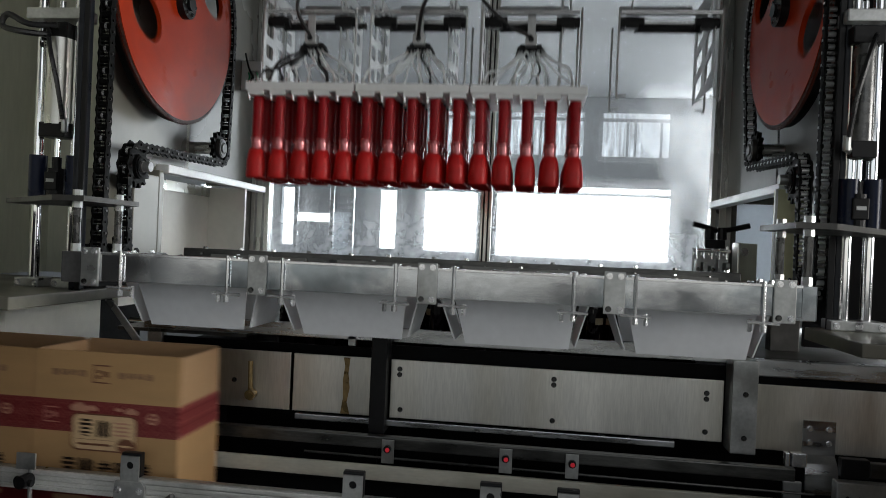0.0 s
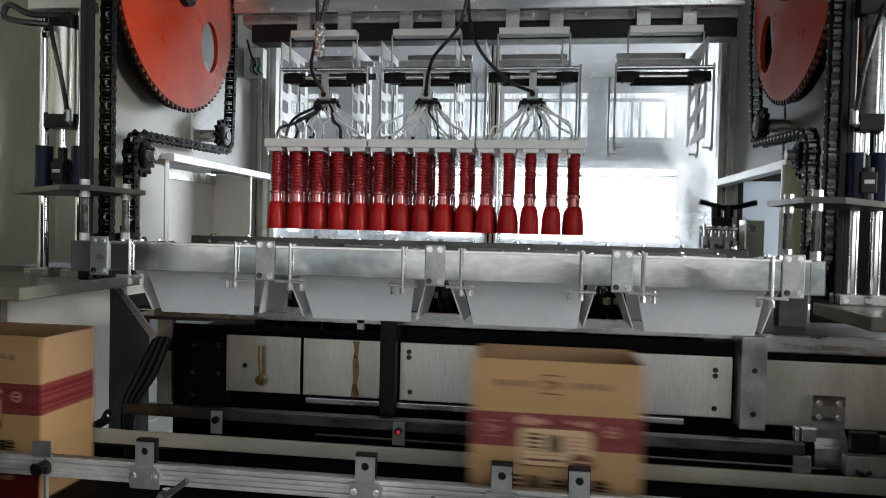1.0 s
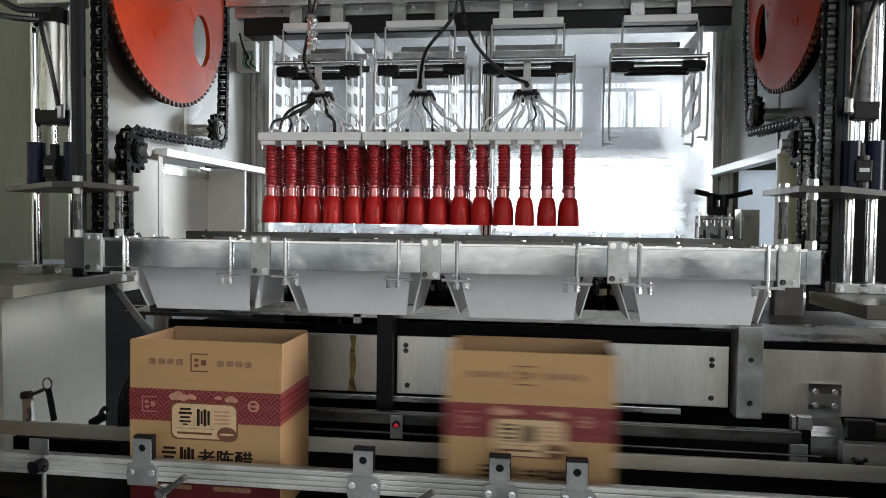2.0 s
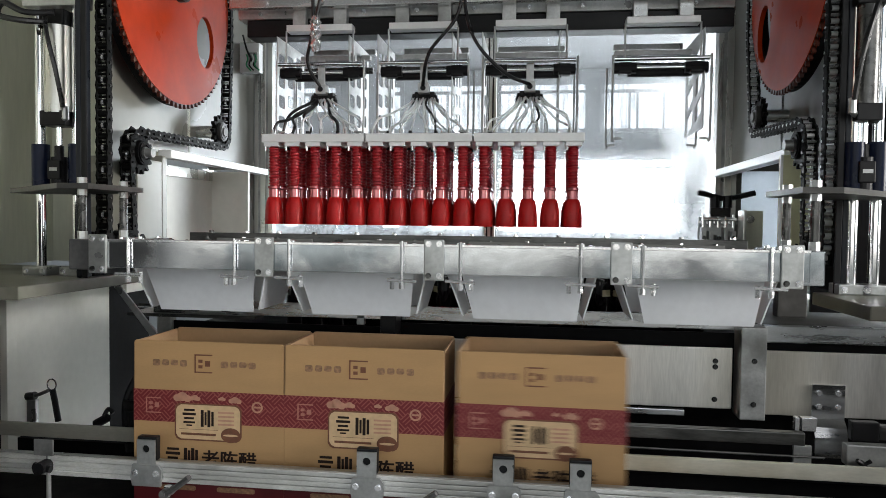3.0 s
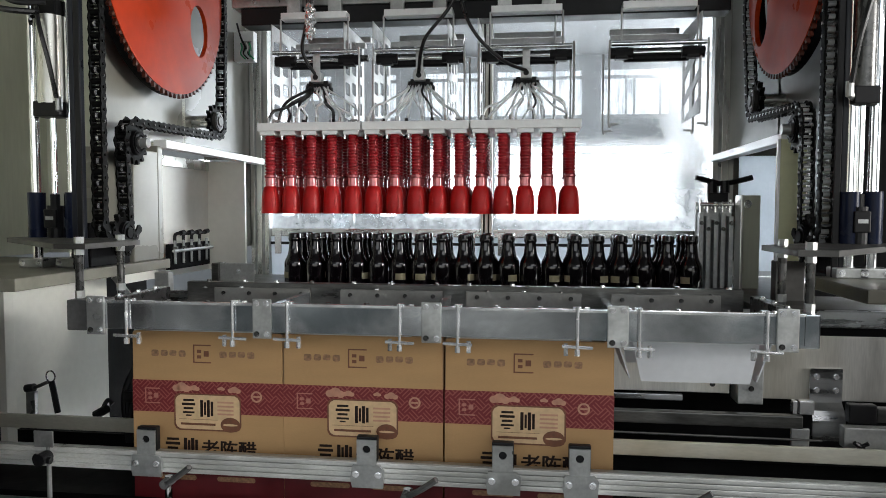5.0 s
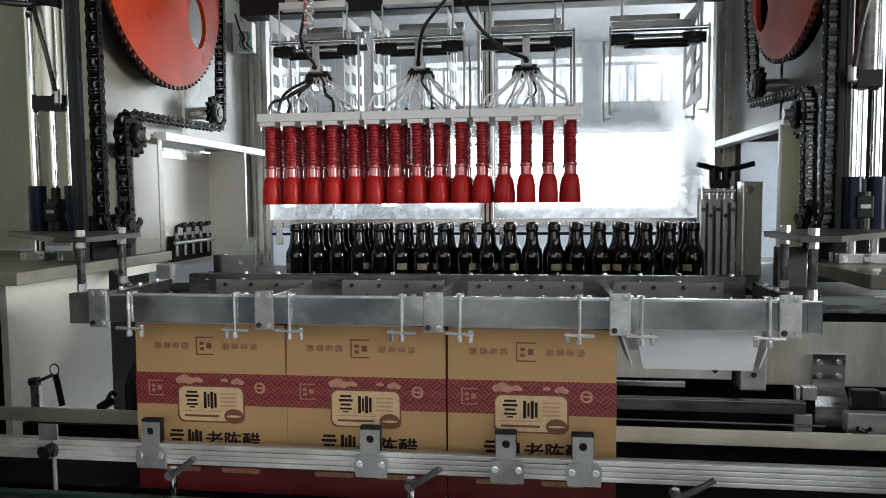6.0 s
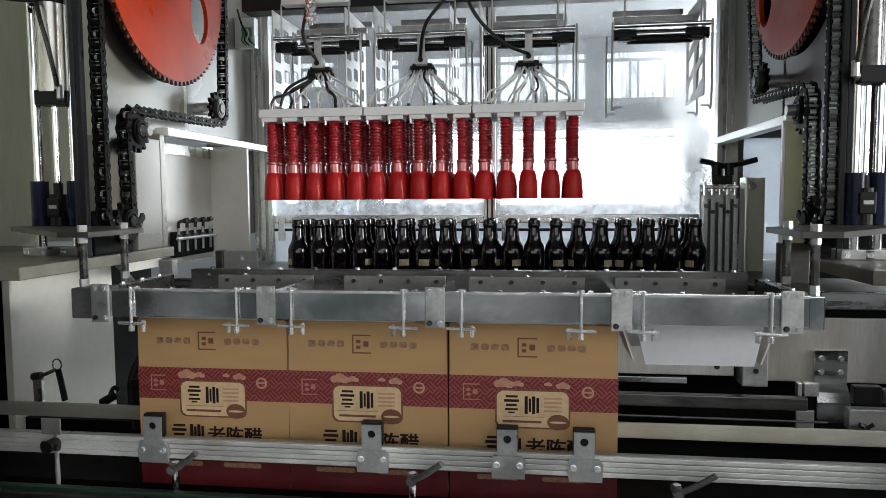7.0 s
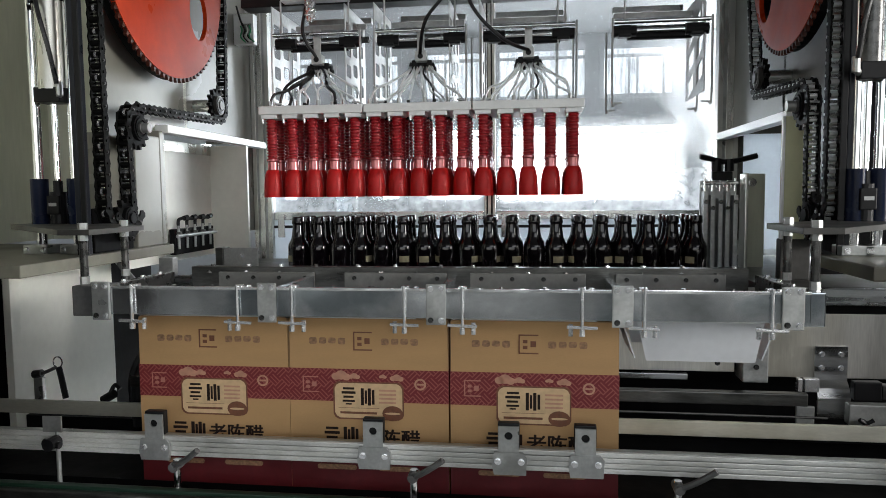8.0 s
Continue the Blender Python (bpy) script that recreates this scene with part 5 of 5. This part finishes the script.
    print_piece(c, "seal", ring(px + 0.13, pz + 0.012, 0.017, 20, ru=0.023), BROWN, 0.0016, "brown round seal")
    print_piece(c, "seal_line", ring(px + 0.13, pz + 0.012, 0.0025, 10, ru=0.018), PALE, 0.0019)
    # band ornaments
    for x, z, s in ((0.118, 0.256, 1.0), (0.148, 0.256, 0.6), (0.243, 0.254, 0.7), (0.212, 0.257, 0.4)):
        for dx, dz, r in ((-0.012, 0, 0.008), (0.0, 0.003, 0.0105), (0.012, -0.001, 0.008)):
            print_piece(c, "cloud_print", ring(x + dx * s, z + dz * s, r * s, 12, ru=r * s * 1.25), PINK, 0.0009 + 0.0001 * (dx > 0))
    bm = B()
    holed(bm, ring(0.295, 0.242, 0.013, 20), [ring(0.295, 0.242, 0.009, 16)], "y", -0.0009, 0.0)
    box(bm, 0.287, 0.303, -0.0009, 0, 0.240, 0.244)
    part("round_mark", bm, PINK, c)
    def square_mark(x, z, s, m, d):
        bm = B()
        w = s * 0.07
        box(bm, x, x + w, -d, 0.0002, z, z + s)
        box(bm, x, x + s, -d, 0.0002, z + s - w, z + s)
        box(bm, x, x + s, -d, 0.0002, z, z + w)
        for q in (0.25, 0.55):
            box(bm, x + s * 0.22, x + s * 0.45, -d, 0.0002, z + s * q, z + s * (q + 0.17))
        for u0, u1, v0, v1 in ((0.6, 0.88, 0.36, 0.66),):
            box(bm, x + s * u0, x + s * u1, -d, 0.0002, z + s * v0, z + s * v1)
        part("square_mark", bm, m, c)
    square_mark(0.03, 0.219, 0.036, DIM, 0.0009)
    square_mark(0.147, 0.3145, 0.042, BROWN, 0.0009)
    for k in range(4):
        for x0 in (0.047, 0.209):
            print_piece(c, "text_bar", rounded(x0 + k * 0.0215 + 0.001 * (k % 2), x0 + k * 0.0215 + 0.0175, 0.3275 + 0.001 * (k % 3), 0.3425, 0.004, 2), FADED, 0.0008)
    # large line of print
    for k in range(2):
        glyph_bars(c, "printed_mark", 0.077 + 0.0432 * k, 0.099, 0.036, 0.044, INK, 0.001, k)
    lettering("\u8001\u9648\u918b", 0.0438, 0.1625, 0.1025, INK, c)
    return c


CARTONS = []


def cartons():
    a = carton_proto()
    a.matrix_basis = pose(1.76, 0, BASE_Z)
    CARTONS.append(a)
    for x in (2.4, 3.0, -0.212, -0.572, -0.932):
        CARTONS.append(copy_thing(a, pose(x, 0, BASE_Z)))


# Small fixtures at the back and sides
def fixtures():
    v = thing("side_valve_row", "row of small steel clamps with black levers on a block", "clamp row", "clamp rows")
    for k in range(5):
        y = 0.84 + k * 0.06
        part("clamp_pin", rod(B(), (-0.335, y, 1.25), (-0.335, y, 1.332), 0.005, 8), PLATE, v)
        part("clamp_nut", rod(B(), (-0.335, y, 1.302), (-0.335, y, 1.311), 0.011, 6), RAIL_DARK, v)
    part("clamp_bar", rod(B(), (-0.33, 0.82, 1.296), (-0.33, 1.12, 1.296), 0.006, 8), PLATE, v)
    part("clamp_block", box(B(), -0.36, -0.34, 0.82, 1.12, 1.23, 1.32, 0.003), VOID, v)
    for k in range(4):
        y = 0.845 + k * 0.062
        bm = tube(B(), [(-0.338, y, 1.325), (-0.338, y + 0.004, 1.352), (-0.33, y + 0.03, 1.358 - 0.004 * (k % 2))], 0.006)
        rod(bm, (-0.33, y + 0.026, 1.357), (-0.327, y + 0.046, 1.36), 0.009, 10)
        part("lever", bm, BLACK, v)
    g = thing("guide_stop", "small steel guide plate with a bolt beside the bottles", "guide plate")
    part("stop_plate", box(B(), -0.13, -0.01, 0.75, 0.755, 1.16, 1.262, 0.002), PLATE, g)
    part("stop_block", box(B(), -0.155, -0.13, 0.74, 0.80, 1.16, 1.262, 0.002), RAIL_DARK, g)
    bolt(g, -0.065, 0.749, 1.235)
    v = thing("side_valve_row", "steel guide plates with black clamping handles", "clamp row", "clamp rows")
    part("backing_plate", box(B(), 1.449, 1.564, 0.975, 0.985, 1.17, 1.47, 0.002), SLOTTED, v)
    for k in range(5):
        x = 1.452 + k * 0.0235
        gp = part("guide_plate", box(B(), x, x + 0.014, 0.93 + 0.006 * (k % 2), 0.972, 1.17, 1.435 - 0.012 * (k % 3), 0.002), SLOTTED, v)
        part("clamp_screw", rod(B(), (x + 0.007, 0.95, 1.435), (x + 0.007, 0.95, 1.478), 0.0045, 8), ZINC, gp)
        bolt(gp, x + 0.007, 0.971, 1.452, "y", None, 1.3)
        bolt(gp, x + 0.007, 0.929 + 0.006 * (k % 2), 1.40 - 0.02 * (k % 2), "y", BOLT_DARK)
    part("pivot_bar", rod(B(), (1.455, 0.945, 1.462), (1.562, 0.945, 1.462), 0.006, 10), ZINC, v)
    part("handle_bracket", box(B(), 1.48, 1.545, 0.945, 0.965, 1.47, 1.50, 0.003), BLACK, v)
    for s in (-1, 1):
        bm = B()
        tube(bm, [(1.52, 0.955, 1.53), (1.53 + s * 0.03, 0.95, 1.535), (1.53 + s * 0.09, 0.945, 1.55)], 0.009)
        rod(bm, (1.515 + 0.02 * s, 0.955, 1.50), (1.515 + 0.02 * s, 0.955, 1.54), 0.016, 10)
        part("handle", bm, BLACK, v)
    e = thing("guide_end_plate", "pale greenish end plate with a screw beside the bottles", "plate")
    part("face_plate", box(B(), 1.566, 1.643, 0.93, 0.938, 1.17, 1.491, 0.002), PALEW, e)
    part("edge_fold", box(B(), 1.563, 1.572, 0.86, 0.9285, 1.17, 1.491, 0.002), STEEL_V, e)
    bolt(e, 1.602, 0.929, 1.463, "y", None, 1.8)
    b = thing("carton_stop_bracket", "bent steel bracket with four bolts on the side panel", "bracket")
    bm = B()
    prism(bm, [(0.392, 1.04), (0.397, 1.04), (0.397, 0.95), (0.38, 0.932), (0.373, 0.91), (0.372, 0.862), (0.366, 0.862), (0.367, 0.912), (0.375, 0.936), (0.392, 0.953)], "x", 1.612, 1.69)
    bp = part("bent_plate", bm, STEEL, b)
    for x in (1.628, 1.674):
        for z in (1.02, 0.985):
            bolt(bp, x, 0.391, z, "y")
    w = thing("wing_clamp", "grey clamp block with a black wing screw by the far rail", "clamp")
    part("clamp_block", box(B(), 1.66, 1.78, 0.30, 0.33, 0.866, 0.917, 0.003), PLATE, w)
    bm = B()
    rod(bm, (1.692, 0.30, 0.876), (1.692, 0.28, 0.876), 0.007, 10)
    for e in (-1, 1):
        rod(bm, (1.692, 0.284, 0.876), (1.692 + e * 0.016, 0.282, 0.886), 0.004, 8, 0.0055)
        rod(bm, (1.692, 0.284, 0.876), (1.692 + e * 0.014, 0.282, 0.864), 0.004, 8, 0.005)
    part("wing_screw", bm, BLACK, w)
    part("black_cover", box(B(), 1.672, 1.735, 0.305, 0.33, 0.926, 0.972, 0.003), BLACK, w)
    part("side_bar", box(B(), 1.7355, 1.9, 0.305, 0.33, 0.93, 0.965, 0.003), RAIL_DARK, w)
    w = thing("rail_end_bracket", "small steel bracket and terminals at the end of the dark rail", "bracket")
    part("bracket_plate", box(B(), 1.535, 1.577, 0.29, 0.30, 0.868, 0.9125, 0.002), PLATE, w)
    for x0, x1 in ((1.541, 1.551), (1.557, 1.59)):
        part("terminal", box(B(), x0, x1, 0.30, 0.32, 0.945, 0.978, 0.002), ZINC, w)
    k = thing("pull_ring", "chrome ring and black strap on a small bracket", "ring pull")
    part("ring", tube(B(), [(-0.394 + 0.013 * math.cos(a * math.pi / 6), 0.262, 0.985 + 0.015 * math.sin(a * math.pi / 6)) for a in range(13)], 0.002), CHROME, k)
    bm = B()
    rod(bm, (-0.47, 0.265, 0.948), (-0.445, 0.265, 0.952), 0.011)
    tube(bm, [(-0.45, 0.265, 0.95), (-0.43, 0.265, 0.957), (-0.405, 0.263, 0.968)], 0.005)
    part("bracket", bm, RAIL_DARK, k)
    part("bracket_post", box(B(), -0.468, -0.442, 0.26, 0.275, 0.86, 0.94, 0.002), PLATE, k)
    part("strap", tube(B(), [(-0.392, 0.262, 0.972), (-0.385, 0.262, 0.94), (-0.375, 0.262, 0.885)], 0.008), BLACK, k)
    k = thing("black_connector", "small black cable connector with leads by the rail", "connector")
    bm = B()
    rod(bm, (-0.27, 0.27, 0.88), (-0.235, 0.27, 0.90), 0.012)
    tube(bm, [(-0.25, 0.27, 0.895), (-0.24, 0.28, 0.92), (-0.225, 0.28, 0.91)], 0.006)
    part("plug", bm, BLACK, k)
    k = thing("cable_bundle", "thick black cable bundle beside the conveyor", "cable")
    for q in range(3):
        part("cable", tube(B(), [(-0.13 + q * 0.016, 0.34, 1.12), (-0.17 + q * 0.02, 0.32, 1.02), (-0.2 + q * 0.012, 0.3, 0.93), (-0.19, 0.3, 0.80)], 0.011), BLACK, k)
    e = thing("junction_box", "small steel electrical box with coloured wires", "electrical box")
    bm = B()
    box(bm, -0.319, -0.235, 1.32, 1.36, 2.05, 2.17, 0.002)
    part("box_body", bm, WHITE_ALU, e)
    bm = B()
    tube(bm, [(-0.3, 1.31, 2.2), (-0.28, 1.3, 2.14), (-0.265, 1.3, 2.11), (-0.245, 1.31, 2.06)], 0.004)
    part("wire", bm, BLACK, e)
    part("terminal_strip", box(B(), -0.285, -0.24, 1.312, 1.32, 2.09, 2.13, 0.002), PLATE, e)
    for q in range(4):
        x = -0.285 + q * 0.012
        part("wire", tube(B(), [(x, 1.31, 2.12), (x + 0.01, 1.3, 2.1), (x + 0.004, 1.3, 2.075), (x + 0.02, 1.31, 2.055)], 0.003), (WIRE, BLACK, WHITE_ALU, WIRE)[q], e)
    m = thing("drive_motor", "black oily gear motor and hoses under the table", "motor")
    bm = B()
    rod(bm, (-0.05, 0.5, 1.02), (0.2, 0.5, 1.02), 0.06, 20)
    box(bm, -0.1, 0.05, 0.42, 0.56, 0.9, 1.1, 0.01)
    part("motor_body", bm, VOID, m)
    for x, z in ((-0.066, 1.09), (0.013, 1.09), (-0.066, 1.01), (0.013, 1.01), (-0.066, 0.945)):
        bolt(m, x, 0.419, z, "y", BOLT_DARK)


hall()
machine_body()
bottle_table()
conveyor_panels()
rails()
conveyor()
FUNNEL = frame_guide()
lift_posts()
drive(1, -0.24, 0.653, 2.1765, 0.3775, (0.963, 1.759), (0.435, 1.632), (0.37, 1.375), 0.274, radians(-34.4))
drive(-1, 1.60, 0.62, 2.15, 0.333, (0.85, 1.785), (0.485, 1.655), (0.40, 1.375), 0.31, radians(-32))
CARRIAGE = carriage()
bottles()
cartons()
fixtures()


# What moves
def motions():
    lift = [(0, -0.138, 0.2), (0.2, -0.068, 0.136), (0.4, -0.02, 0.068), (0.5, -0.012, 0.044), (0.6, -0.004, 0.02), (0.8, 0, 0), (8, 0, 0)]
    walk(CARRIAGE, [(t, pose(0.015, 0.065 + y, 0.004 + z)) for t, y, z in lift])
    for w in WHEELS:
        x, y, z = w.location
        walk(w, [(0, pose(x, y, z, 60)), (0.2, pose(x, y, z, 34)), (0.4, pose(x, y, z, 15)), (0.5, pose(x, y, z, 8)), (0.6, pose(x, y, z, 3)), (0.8, pose(x, y, z)), (8, pose(x, y, z))])
    up = 0.153
    # the left end of the frame sinks a little ahead of the right one
    sink = [(0, up, 0), (3.8, up, 0), (3.9, 0.149, 0), (4.0, 0.114, 0.3), (4.25, 0.05, 0.9), (4.5, 0.001, 1.15), (4.7, 0.0, 0.5), (4.9, 0, 0), (8, 0, 0)]
    walk(FUNNEL, [(t, pose(1.21 * math.sin(radians(a)), 0, z, 0, -a, 0)) for t, z, a in sink])
    paths = (
        [(0, 1.76), (0.5, 1.257), (0.6, 1.157), (0.8, 0.963), (1.0, 0.78), (1.2, 0.577), (1.5, 0.253), (1.7, 0.088), (1.85, 0.012), (2.0, 0.004), (8, 0.004)],
        [(0, 2.80), (1.2, 1.533), (1.5, 1.212), (1.7, 1.03), (2.0, 0.73), (2.3, 0.44), (2.45, 0.368), (2.6, 0.362), (8, 0.362)],
        [(0, 3.95), (1.7, 2.13), (2.5, 1.28), (2.8, 0.969), (2.9, 0.867), (3.0, 0.745), (3.1, 0.731), (3.3, 0.723), (8, 0.723)],
    )
    for c, rows in zip(CARTONS, paths):
        walk(c, [(t, pose(x, 0, BASE_Z)) for t, x in rows])
    old = [(0, 0.145), (0.1, 0.092), (0.5, -0.06), (1.0, -0.227), (1.2, -0.299), (1.5, -0.40), (2.2, -0.7), (3.0, -1.1), (8, -1.1)]
    for k, c in enumerate(CARTONS[3:]):
        walk(c, [(t, pose(x - 0.357 - 0.360 * k, 0, BASE_Z)) for t, x in old])


motions()
